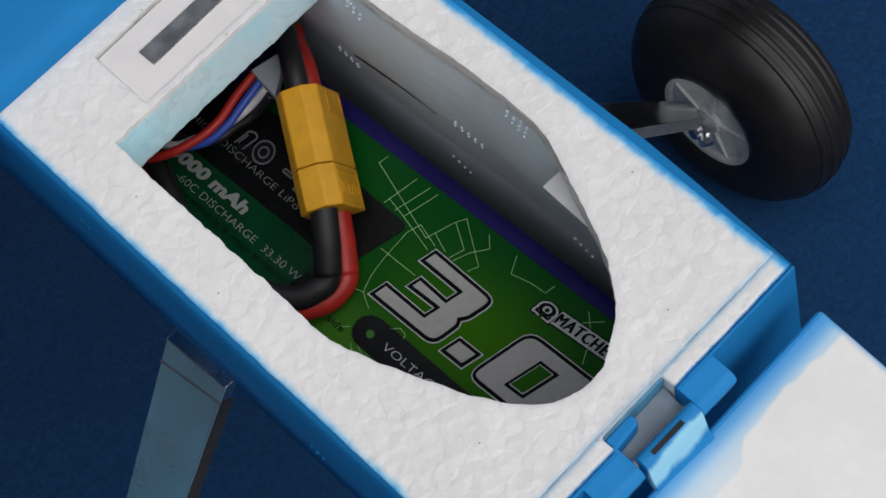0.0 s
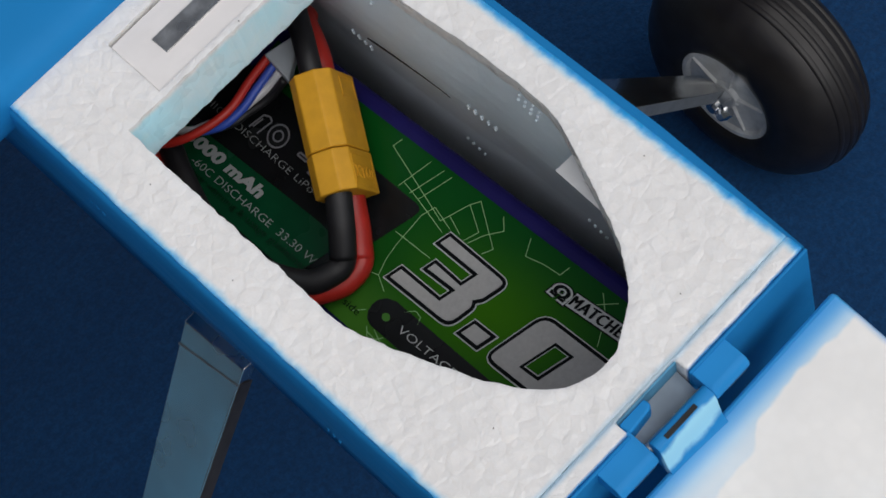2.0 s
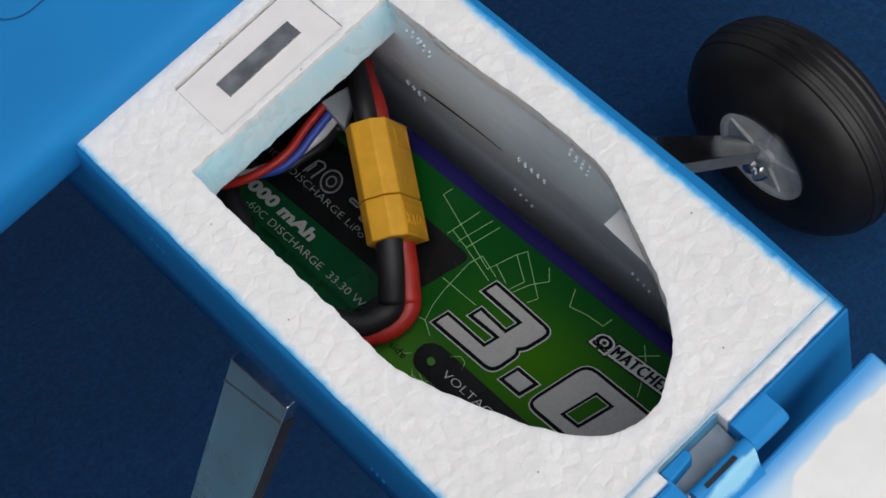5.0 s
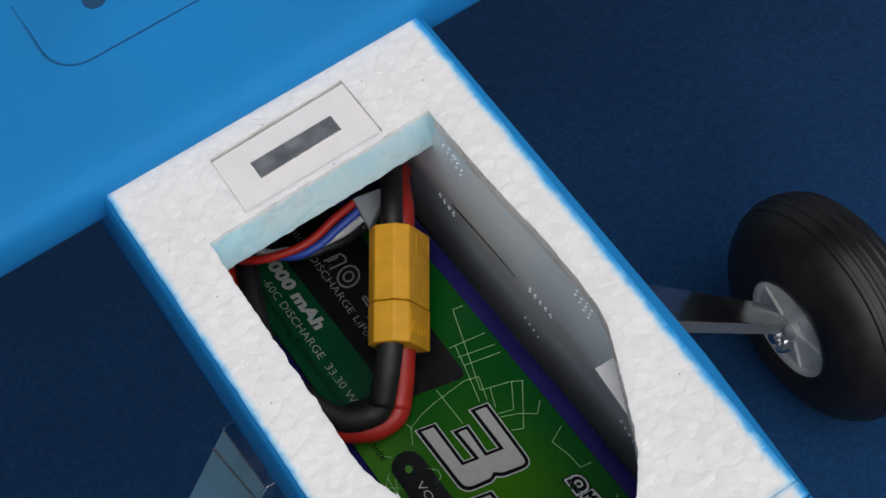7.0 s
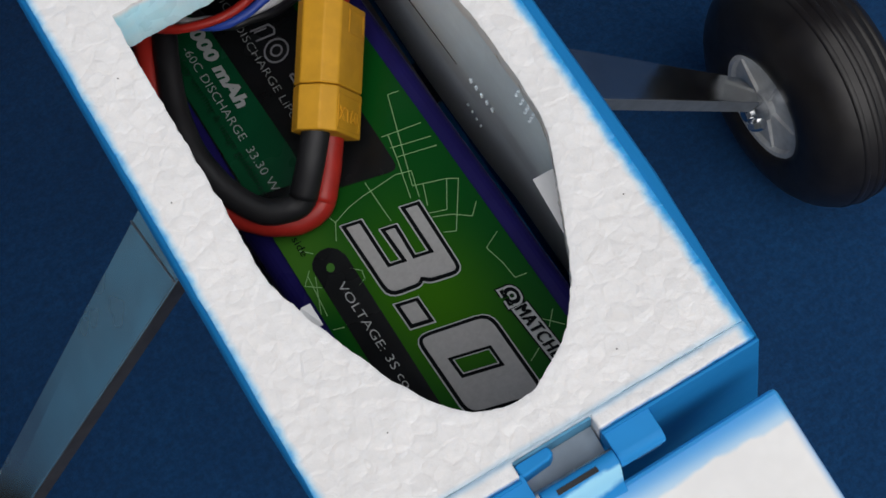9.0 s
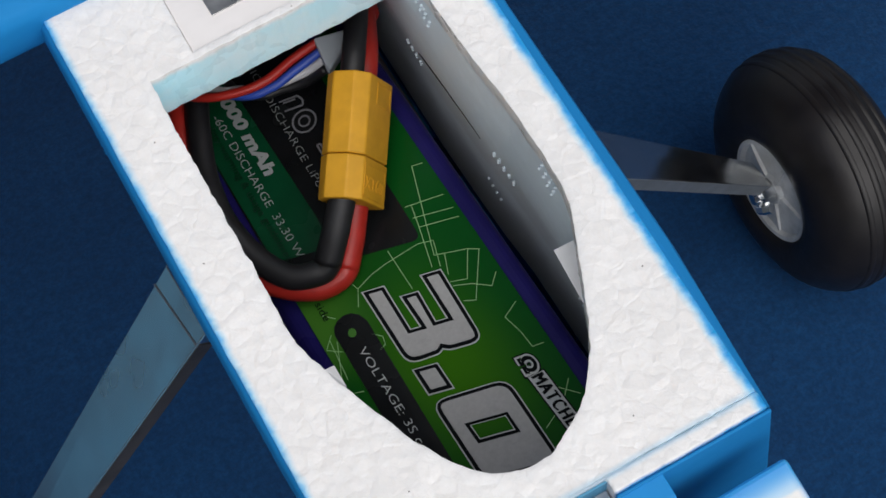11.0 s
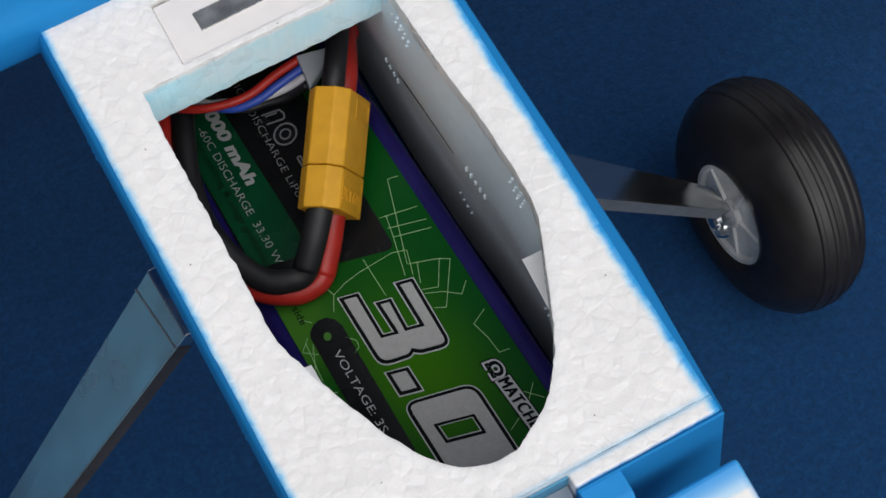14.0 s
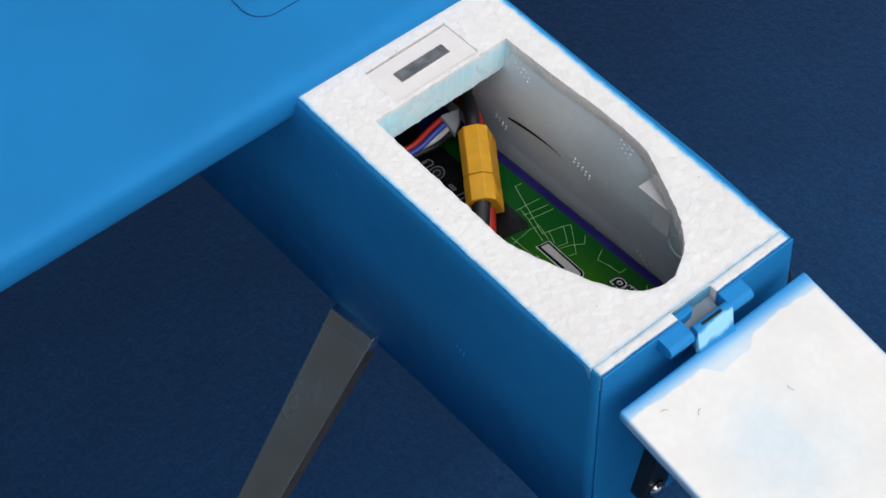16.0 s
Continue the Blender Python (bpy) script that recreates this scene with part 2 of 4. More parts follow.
def lid_foam():
    m = foam("lid_foam", (0.82, 0.805, 0.775), relief=0.03)
    base = bsdf(m).inputs["Base Color"].links[0].from_socket
    sep = node(m, "ShaderNodeSeparateXYZ")
    link(m, place(m), sep.inputs[0])
    x = math_node(m, "DIVIDE", sep.outputs[0], U)
    y = math_node(m, "DIVIDE", sep.outputs[1], U)
    wob = math_node(m, "MULTIPLY", math_node(m, "SUBTRACT", noise_out(m, 60, 4, 0.55), 0.5), 0.07)
    edge = math_node(m, "SUBTRACT", -0.105, math_node(m, "ADD", y, wob))
    hinge = math_node(m, "ABSOLUTE", math_node(m, "SUBTRACT", x, 0.5), 0.0)
    edge = math_node(m, "SUBTRACT", edge, mapped(m, hinge, 0.065, 0.15, 0.05, 0))
    pale = mapped(m, math_node(m, "SUBTRACT", -0.1, y), 0.03, 0.11, 0.85, 0.25)
    c = mixed(m, math_node(m, "MULTIPLY", mapped(m, edge, 0.066, 0.078, 1, 0), pale), base, (0.16, 0.50, 0.78))
    near = mapped(m, math_node(m, "SUBTRACT", -0.1, y), 0.020, 0.075, 1, 0)
    c = mixed(m, near, c, (0.03, 0.29, 0.66))
    sides = math_node(m, "MINIMUM", math_node(m, "ADD", x, 0.015), math_node(m, "SUBTRACT", 1.0, x))
    c = mixed(m, mapped(m, math_node(m, "ADD", sides, math_node(m, "MULTIPLY", wob, 0.12)), 0.0, 0.03, 0.9, 0), c, (0.05, 0.33, 0.68))
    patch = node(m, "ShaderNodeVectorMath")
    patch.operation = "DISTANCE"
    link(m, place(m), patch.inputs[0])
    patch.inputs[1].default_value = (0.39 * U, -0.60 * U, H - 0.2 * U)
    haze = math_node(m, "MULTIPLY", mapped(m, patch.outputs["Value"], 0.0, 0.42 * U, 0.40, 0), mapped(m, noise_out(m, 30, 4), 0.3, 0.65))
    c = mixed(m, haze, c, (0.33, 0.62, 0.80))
    link(m, c, bsdf(m).inputs["Base Color"])
    return m


LID = lid_foam()


def highlit_plastic():
    """Blue paint with a pale highlight painted on the knuckle's front, paler again towards the lid."""
    m = varied("highlit_blue_paint", (0.012, 0.235, 0.58), 0.5, 0, 90, 0.12, 0.05, 0.25)
    base = bsdf(m).inputs["Base Color"].links[0].from_socket
    sep = node(m, "ShaderNodeSeparateXYZ")
    link(m, place(m), sep.inputs[0])
    y = math_node(m, "ADD", math_node(m, "DIVIDE", sep.outputs[1], U), math_node(m, "MULTIPLY", math_node(m, "SUBTRACT", noise_out(m, 120, 4), 0.5), 0.03))
    c = mixed(m, mapped(m, math_node(m, "ABSOLUTE", math_node(m, "ADD", y, 0.107), 0.0), 0.004, 0.014, 0.9, 0), base, (0.36, 0.72, 0.90))
    c = mixed(m, mapped(m, y, -0.180, -0.140, 0.5, 0), c, (0.20, 0.58, 0.84))
    link(m, c, bsdf(m).inputs["Base Color"])
    return m


HIGHLIT = highlit_plastic()

# ---------------------------------------------------------------- building helpers


def world_of(p):
    return Vector((p[0] * U, p[1] * U, H + p[2] * U))


def thing(name, base, label, category, group="", kind=""):
    ob = new(name)
    ob.location = world_of(base)
    ob.empty_display_size = 0.01
    return tagged(ob, label, category, group, kind)


def origin_of(ob):
    at = Vector()
    while ob is not None:
        at += ob.location
        ob = ob.parent
    return at


def part(name, bm, mat, parent, label="", smooth=False, bevel=0.0, kind=""):
    """Links a bmesh, given in plan units, as one mesh under a thing or a part."""
    at = origin_of(parent)
    for v in bm.verts:
        v.co = world_of(v.co) - at
    bmesh.ops.recalc_face_normals(bm, faces=bm.faces)
    me = bpy.data.meshes.new(name)
    bm.to_mesh(me)
    bm.free()
    for p in me.polygons:
        p.use_smooth = smooth
    me.materials.append(mat)
    ob = new(name, me)
    ob.parent = parent
    if bevel:
        mod = ob.modifiers.new("bevel", "BEVEL")
        mod.width, mod.segments, mod.limit_method, mod.angle_limit = bevel * U, 3, "ANGLE", radians(40)
        mod.harden_normals = False
    return tagged(ob, label, kind=kind)


def box(x0, x1, y0, y1, z0, z1, bm=None):
    bm = bm or bmesh.new()
    v = [bm.verts.new((x, y, z)) for z in (z0, z1) for x, y in ((x0, y0), (x1, y0), (x1, y1), (x0, y1))]
    for f in ((0, 3, 2, 1), (4, 5, 6, 7), (0, 1, 5, 4), (1, 2, 6, 5), (2, 3, 7, 6), (3, 0, 4, 7)):
        bm.faces.new([v[i] for i in f])
    return bm


def hull8(pts):
    """A box from eight corners: four below, four above."""
    bm = bmesh.new()
    v = [bm.verts.new(p) for p in pts]
    for f in ((0, 3, 2, 1), (4, 5, 6, 7), (0, 1, 5, 4), (1, 2, 6, 5), (2, 3, 7, 6), (3, 0, 4, 7)):
        bm.faces.new([v[i] for i in f])
    return bm


def spline(points, steps=8, closed=False):
    """Catmull-Rom through points of any dimension."""
    p = [Vector(q) for q in points]
    n, out = len(p), []
    for i in range(n if closed else n - 1):
        a = p[i - 1] if closed or i else p[0]
        b, c = p[i], p[(i + 1) % n]
        d = p[(i + 2) % n] if closed or i + 2 < n else p[-1]
        for k in range(steps):
            t = k / steps
            out.append(0.5 * (2 * b + (c - a) * t + (2 * a - 5 * b + 4 * c - d) * t * t + (3 * b - a - 3 * c + d) * t**3))
    if not closed:
        out.append(p[-1])
    return out


def prism(loops, low, high, bm=None):
    """Flat outlines (the first outer, the rest holes), between two heights given as numbers or functions of x and y."""
    from mathutils.geometry import tessellate_polygon

    bm = bm or bmesh.new()
    lo = low if callable(low) else (lambda x, y: low)
    hi = high if callable(high) else (lambda x, y: high)
    flat = [Vector((q[0], q[1], 0)) for loop in loops for q in loop]
    tris = tessellate_polygon([[Vector((q[0], q[1], 0)) for q in loop] for loop in loops])
    bottom = [bm.verts.new((q.x, q.y, lo(q.x, q.y))) for q in flat]
    top = [bm.verts.new((q.x, q.y, hi(q.x, q.y))) for q in flat]
    for t in tris:
        for ring in (bottom, top):
            try:
                bm.faces.new([ring[i] for i in t])
            except ValueError:
                pass
    k = 0
    for loop in loops:
        m = len(loop)
        for i in range(m):
            a, b = k + i, k + (i + 1) % m
            bm.faces.new((bottom[a], bottom[b], top[b], top[a]))
        k += m
    return bm


def tube(points, radius, sides=12, steps=8, bm=None, caps=True):
    """A round cable along a smooth path; radius may be a list, one for each point."""
    bm = bm or bmesh.new()
    path = spline(points, steps)
    radii = [radius] * len(path)
    rings, up = [], Vector((0, 0, 1))
    for i, q in enumerate(path):
        way = (path[min(i + 1, len(path) - 1)] - path[max(i - 1, 0)]).normalized()
        side = way.cross(up)
        if side.length < 1e-3:
            side = way.cross(Vector((1, 0, 0)))
        side.normalize()
        over = side.cross(way).normalized()
        up = over
        rings.append([bm.verts.new(q + radii[i] * (math.cos(a) * side + math.sin(a) * over)) for a in (2 * math.pi * k / sides for k in range(sides))])
    for a, b in zip(rings, rings[1:]):
        for k in range(sides):
            bm.faces.new((a[k], a[(k + 1) % sides], b[(k + 1) % sides], b[k]))
    if caps:
        bm.faces.new(rings[0])
        bm.faces.new(rings[-1])
    return bm


def lathe(profile, centre, axis, sides=64, bm=None, closed=True):
    """Turns (radius, along) pairs round an axis."""
    bm = bm or bmesh.new()
    axis = Vector(axis).normalized()
    e1 = axis.orthogonal().normalized()
    e2 = axis.cross(e1)
    c = Vector(centre)
    rings = []
    for k in range(sides):
        a = 2 * math.pi * k / sides
        out = math.cos(a) * e1 + math.sin(a) * e2
        rings.append([bm.verts.new(c + r * out + h * axis) for r, h in profile])
    m = len(profile)
    for k in range(sides):
        a, b = rings[k], rings[(k + 1) % sides]
        for i in range(m if closed else m - 1):
            j = (i + 1) % m
            bm.faces.new((a[i], a[j], b[j], b[i]))
    bmesh.ops.remove_doubles(bm, verts=bm.verts, dist=1e-6)
    return bm


def cylinder(a, b, r, sides=20, bm=None):
    a, b = Vector(a), Vector(b)
    return lathe([(0, 0), (r, 0), (r, (b - a).length), (0, (b - a).length)], a, b - a, sides, bm, closed=False)


# ---------------------------------------------------------------- room and cloth
GZ = -H / U


def slab(name, x0, x1, y0, y1, z0, z1, mat, label, category, kind, cells=1):
    """A box in metres, its top cut into cells."""
    bm = bmesh.new()
    bmesh.ops.create_grid(bm, x_segments=cells, y_segments=cells, size=0.5, matrix=Matrix.Translation(((x0 + x1) / 2, (y0 + y1) / 2, z1)) @ Matrix.Diagonal((x1 - x0, y1 - y0, 1, 1)))
    ret = bmesh.ops.extrude_face_region(bm, geom=list(bm.faces))
    for v in ret["geom"]:
        if isinstance(v, bmesh.types.BMVert):
            v.co.z = z0
    bmesh.ops.recalc_face_normals(bm, faces=bm.faces)
    me = bpy.data.meshes.new(name)
    bm.to_mesh(me)
    bm.free()
    me.materials.append(mat)
    return tagged(new(name, me), label, category, kind=kind)


# floor and walls, unseen, added for the legs' reflections and the low light
ROOM, WEST = 2.9, -0.98
slab("floor", WEST, ROOM, -ROOM, ROOM, -0.10, -0.004, FLOOR, "light blue floor covering", "floor", "structure")
for name, x0, x1, y0, y1 in (("wall_west", WEST - 0.1, WEST, -ROOM, ROOM), ("wall_east", ROOM, ROOM + 0.1, -ROOM, ROOM),
                             ("wall_south", WEST - 0.1, ROOM + 0.1, -ROOM - 0.1, -ROOM), ("wall_north", WEST - 0.1, ROOM + 0.1, ROOM, ROOM + 0.1)):
    slab(name, x0, x1, y0, y1, -0.10, 0.25 if name == "wall_south" else WALL_TOP, WALL, "plain grey wall, unseen, added for reflections and low light", "wall", "structure")
slab("cloth", CLOTH_X, 1.10, -0.65, 1.30, -0.004, 0.0, CLOTH, "navy blue fleece cloth spread flat under the aeroplane", "cloth", "", 24)

# ---------------------------------------------------------------- aeroplane
plane = thing("model_aeroplane", (0.5, 1.5, GZ), "blue and white foam model aeroplane with its battery hatch open", "model aeroplane")

# sides lean a little: the hull grows towards the belly on one side
LEAN_L, LEAN_R = 0.04, 0.10


def belly(y):
    return -1.27 - 0.055 * y


LEFT = [(0.010, -0.010), (-0.010, -0.012), (-0.018, -0.03), (-0.022, -0.11), (-0.017, -0.25), (0.0, -0.6), (0.05, -1.27)]
RIGHT = [(0.978, -0.007), (1.000, -0.008), (1.022, -0.020), (1.041, -0.075), (1.055, -0.20), (1.068, -0.5), (1.110, -1.27)]


def hull_wall(section, inner, y0, y1):
    """A foam side: a bowed outer section and a plain inner face, slimmer at the nose."""
    bm = bmesh.new()
    ys = [y0, 0.03, 0.08, 0.16, 0.28, 0.45, 0.8, 1.2, 1.7, 2.4, y1]
    edge = section[0][0]
    rings = []
    for y in ys:
        g = 0.45 + 0.55 * min(max((y - y0) / 0.42, 0), 1)
        zb = belly(y)
        ring = [(edge + (x - edge) * g, z if z > -1 else zb) for x, z in section]
        ring += [(inner, zb), (inner, section[0][1] - 0.010)]
        rings.append([bm.verts.new((x, y, z)) for x, z in ring])
    m = len(rings[0])
    for a, b in zip(rings, rings[1:]):
        for i in range(m):
            bm.faces.new((a[i], a[(i + 1) % m], b[(i + 1) % m], b[i]))
    bm.faces.new(rings[0])
    bm.faces.new(rings[-1])
    return bm


# deck with the hatch opening: a square rear end and a long rounded nose end
ctrl = [(0.147, 0.66), (0.175, 0.56), (0.245, 0.37), (0.30, 0.255), (0.365, 0.175), (0.44, 0.137), (0.51, 0.135), (0.535, 0.146), (0.56, 0.158), (0.63, 0.20),
        (0.69, 0.265), (0.755, 0.37), (0.81, 0.50), (0.855, 0.61), (0.875, 0.68), (0.882, 0.80)]
curve = [tuple(q) for q in spline(ctrl, 5)]
rear = [(0.880, 0.95), (0.868, 1.10), (0.862, 1.25), (0.856, 1.466)]
back = [(0.156, 1.458)]
left = [(0.150, 1.3), (0.150, 1.15), (0.148, 1.0), (0.148, 0.85), (0.145, 0.72)]


def ragged(points, amount, gap=0.02):
    out, n = [], len(points)
    for i in range(n):
        a, b = Vector(points[i]), Vector(points[(i + 1) % n])
        m = max(1, int((b - a).length / gap))
        for k in range(m):
            q = a.lerp(b, k / m)
            j = noise.noise_vector((q.x * 23, q.y * 23, 3.1)) * amount + noise.noise_vector((q.x * 70, q.y * 70, 1.7)) * amount * 0.6
            s = 0.4 if q.x > 0.84 else 1.0
            out.append((q.x + j.x * s, q.y + j.y * s))
    return out


hole = ragged(curve + rear + back + left, 0.0042, 0.009)
seat = [(0.281, 1.480), (0.719, 1.485), (0.715, 1.702), (0.284, 1.692)]
YB = 1.762
outer = ragged([(-0.006, 0.033), (0.985, 0.033), (1.004, YB), (-0.004, YB)], 0.002, 0.04)
DECK_T = 0.17


def deck_low(x, y):
    """The deck is thick behind the opening and thin round its nose end."""
    t = min(max((y - 0.5) / 0.7, 0), 1)
    thick = 0.085 + (DECK_T - 0.085) * t
    if x > 0.83 and y < 1.44:
        thick += (0.055 - thick) * min(max((y - 0.45) / 0.25, 0), 1)
    return -thick


part("deck", prism([outer, hole, seat], deck_low, 0.0), FOAM, plane, "white bead foam deck round the battery bay, edges oversprayed blue", bevel=0.022)

part("side_wall", hull_wall(LEFT, 0.104, -0.010, 4.6), PAINT, plane, "blue painted foam side", smooth=True)
part("side_wall", hull_wall(RIGHT, 0.955, -0.010, 4.6), PAINT, plane, "blue painted foam side", smooth=True)
part("belly", hull8([(0.09, 0.03, belly(0) - 0.03), (1.08, 0.03, belly(0) - 0.03), (1.08, 4.6, belly(4.6) - 0.03), (0.09, 4.6, belly(4.6) - 0.03),
                     (0.09, 0.03, belly(0) + 0.06), (1.08, 0.03, belly(0) + 0.06), (1.08, 4.6, belly(4.6) + 0.06), (0.09, 4.6, belly(4.6) + 0.06)]), PAINT, plane, "blue painted belly")
part("nose_wall", hull8([(0.10, 0.0, -1.22), (1.05, 0.0, -1.22), (1.05, 0.09, -1.22), (0.10, 0.09, -1.22),
                         (0.10, 0.0, -0.09), (0.92, 0.0, -0.09), (0.92, 0.09, -0.09), (0.10, 0.09, -0.09)]), PAINT, plane, "blue painted nose bulkhead")
edge_line = [(0.888, 0.10), (0.887, 0.60), (0.885, 0.80), (0.883, 0.95), (0.871, 1.10), (0.865, 1.25), (0.859, 1.466), (0.859, 3.2)]
bm = bmesh.new()
UNDERCUT = [(0.0, -0.045), (-0.006, -0.10), (-0.011, -0.18), (-0.012, -0.25), (-0.009, -0.33), (-0.002, -0.41), (0.009, -0.48), (0.023, -0.57), (0.039, -0.69), (0.054, -1.1)]


def undercut(z):
    """How far the bay wall falls back below the deck."""
    for (d0, z0), (d1, z1) in zip(UNDERCUT, UNDERCUT[1:]):
        if z1 <= z <= z0:
            return d0 + (d1 - d0) * (z - z0) / (z1 - z0)
    return 0.0


section = UNDERCUT + [(0.070, -1.1), (0.030, -0.045)]
rows = [[bm.verts.new((x + 0.004 + dx, y, z)) for dx, z in section] for x, y in edge_line]
for a, b in zip(rows, rows[1:]):
    for i in range(len(section)):
        j = (i + 1) % len(section)
        bm.faces.new((a[i], a[j], b[j], b[i]))
bm.faces.new(rows[0])
bm.faces.new(rows[-1])
part("bay_wall", bm, FOAM_IN, plane, "pale grey foam bay wall, undercut below")
for p in plane.children[-1].data.polygons:
    p.use_smooth = abs(p.normal.z) < 0.6 and p.normal.x < 0
part("bay_wall", box(0.105, 0.113, 0.10, 3.2, -1.1, -0.16), BAY_SHADE, plane, "unseen bay wall, darkened to cut bounced light")
part("bay_floor", box(0.106, 0.90, 0.05, 3.2, -1.14, -1.085), BAY_SHADE, plane, "unseen bay floor, darkened to cut bounced light")
# near-black sheet added for the shade at the bay's far end
part("bay_end", box(0.12, 0.90, 3.2, 3.26, -1.14, -0.0), DARK, plane, "near-black sheet standing for shade at the bay's end")

# nose ledge with hinge
part("nose_ledge", prism([[(0.003, -0.014), (0.392, -0.014), (0.392, 0.026), (0.591, 0.026), (0.591, -0.014), (0.990, -0.014), (0.990, 0.0335), (0.003, 0.0335)]], -0.10, -0.003), FOAM, plane, "white ledge along the nose edge", bevel=0.010)
ZB = belly(0) - 0.02
bm = bmesh.new()
face = [(0.0, -0.011), (0.392, -0.011), (0.392, -0.14), (0.591, -0.14), (0.591, -0.011), (0.995, -0.011), (1 - LEAN_R * ZB, ZB), (-LEAN_L * ZB, ZB)]
rings = [[bm.verts.new((x, y, z)) for x, z in face] for y in (-0.024, -0.0145)]
for ring in rings:
    bm.faces.new(ring)
for i in range(8):
    bm.faces.new((rings[0][i], rings[0][(i + 1) % 8], rings[1][(i + 1) % 8], rings[1][i]))
part("nose_facing", bm, PAINT, plane, "blue painted nose face", bevel=0.006)
part("hinge_recess", prism([[(0.395, -0.056), (0.588, -0.056), (0.588, 0.018), (0.395, 0.018)]], -0.12, lambda x, y: -0.062 - 0.35 * (0.018 - y)), RECESS, plane, "grey hinge recess oversprayed blue")
part("hinge_recess_back", box(0.394, 0.5895, 0.019, 0.025, -0.12, -0.010), RECESS_BLUE, plane, "blue back of the hinge recess")
part("hinge_tab", prism([[(0.3945, -0.014), (0.470, -0.008), (0.482, 0.000), (0.480, 0.0185), (0.3945, 0.0185)]], -0.11, -0.020), PLASTIC_BLUE, plane, "blue moulded tab", bevel=0.008)


def knuckle(x0, x1):
    """A moulded half-round hinge block on the nose face."""
    prof = [(-0.004, -0.015), (-0.045, -0.019)] + [(-0.070 - 0.028 * math.sin(radians(a)), -0.050 + 0.029 * math.cos(radians(a))) for a in range(8, 151, 6)] + [(-0.050, -0.079), (-0.004, -0.082)]
    bm = bmesh.new()
    a = [bm.verts.new((x0, y, z)) for y, z in prof]
    b = [bm.verts.new((x1, y, z)) for y, z in prof]
    bm.faces.new(a)
    bm.faces.new(b)
    for i in range(len(prof)):
        j = (i + 1) % len(prof)
        bm.faces.new((a[i], a[j], b[j], b[i]))
    return bm


for x0, x1 in ((0.278, 0.400), (0.594, 0.708)):
    block = part("hinge_knuckle", knuckle(x0, x1), PLASTIC_BLUE, plane, "blue moulded hinge knuckle", bevel=0.003)
    part("slot", box(x0 + 0.040, x1 - 0.012, -0.0985, -0.090, -0.062, -0.055), HOLE_BLUE, block, "narrow slot")
part("hinge_pin", cylinder((0.29, -0.06, -0.050), (0.70, -0.06, -0.050), 0.012), STEEL, plane, "steel hinge pin")

# magnet plate on the deck
part("magnet_plate", prism([[(0.2822, 1.4812), (0.7178, 1.4862), (0.7138, 1.690), (0.2852, 1.680)]], -0.09, -0.004), PLASTIC_WHITE, plane, "off-white plastic plate let into the deck", bevel=0.003)
part("steel_strip", prism([[(0.371, 1.550), (0.631, 1.556), (0.630, 1.614), (0.370, 1.611)]], -0.010, -0.0005), STEEL, plane, "scuffed steel strip for the lid magnet", bevel=0.002)

# melted foam lumps between the plate and the opening
rng = random.Random(4)
for y_mid, z_mid, x0, x1, reach in ((1.4715, -0.010, 0.27, 0.73, 0.007),):
    bm = bmesh.new()
    x = x0
    while x < x1:
        long = rng.uniform(0.018, 0.045)
        m = Matrix.Translation((x + long / 2, y_mid + rng.uniform(-0.002, 0.003) + 0.011 * (x - 0.5), z_mid + rng.uniform(-0.003, 0.002))) @ Matrix.Diagonal((long * 0.56, reach * rng.uniform(0.8, 1.2), 0.0085, 1))
        bmesh.ops.create_icosphere(bm, subdivisions=2, radius=1.0, matrix=m)
        x += long * 0.95
    part("foam_lip", bm, FOAM, plane, "melted foam lip beside the plate", smooth=True)

# lid, swung open forward
TILT = math.tan(radians(9.5))


def lid_z(x, y):
    return -0.131 + 0.036 * (1 - x) + (y + 0.115) * TILT


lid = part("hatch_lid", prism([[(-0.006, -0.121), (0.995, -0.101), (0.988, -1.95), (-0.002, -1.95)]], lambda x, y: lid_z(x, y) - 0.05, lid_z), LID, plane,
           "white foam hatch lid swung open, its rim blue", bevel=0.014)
# unseen block under the lid, added to darken the gap at the nose
part("lid_core", prism([[(0.07, -0.124), (0.93, -0.118), (0.92, -1.88), (0.07, -1.88)]], lambda x, y: lid_z(x, y) - 0.22, lambda x, y: lid_z(x, y) - 0.051), PAINT, lid, "unseen blue block added under the lid to darken the gap", bevel=0.02)
prof = [(-0.058, -0.040), (-0.060, -0.016), (-0.070, -0.006), (-0.086, -0.006), (-0.096, -0.014), (-0.104, -0.038), (-0.110, -0.068), (-0.118, -0.096), (-0.130, -0.115), (-0.150, -0.130), (-0.12, -0.145), (-0.068, -0.09)]
bm = bmesh.new()
prof = [tuple(q) for q in spline(prof[:10], 5)] + prof[10:]
ends = [[bm.verts.new((x, y, z)) for y, z in prof] for x in (0.408, 0.590)]
for e in ends:
    bm.faces.new(e)
for i in range(len(prof)):
    j = (i + 1) % len(prof)
    bm.faces.new((ends[0][i], ends[0][j], ends[1][j], ends[1][i]))
part("lid_knuckle", bm, HIGHLIT, lid, "blue moulded lid knuckle", bevel=0.01)
part("slot", box(0.441, 0.541, -0.089, -0.077, -0.02, -0.0025), BLACK, lid, "dark slot in the knuckle")

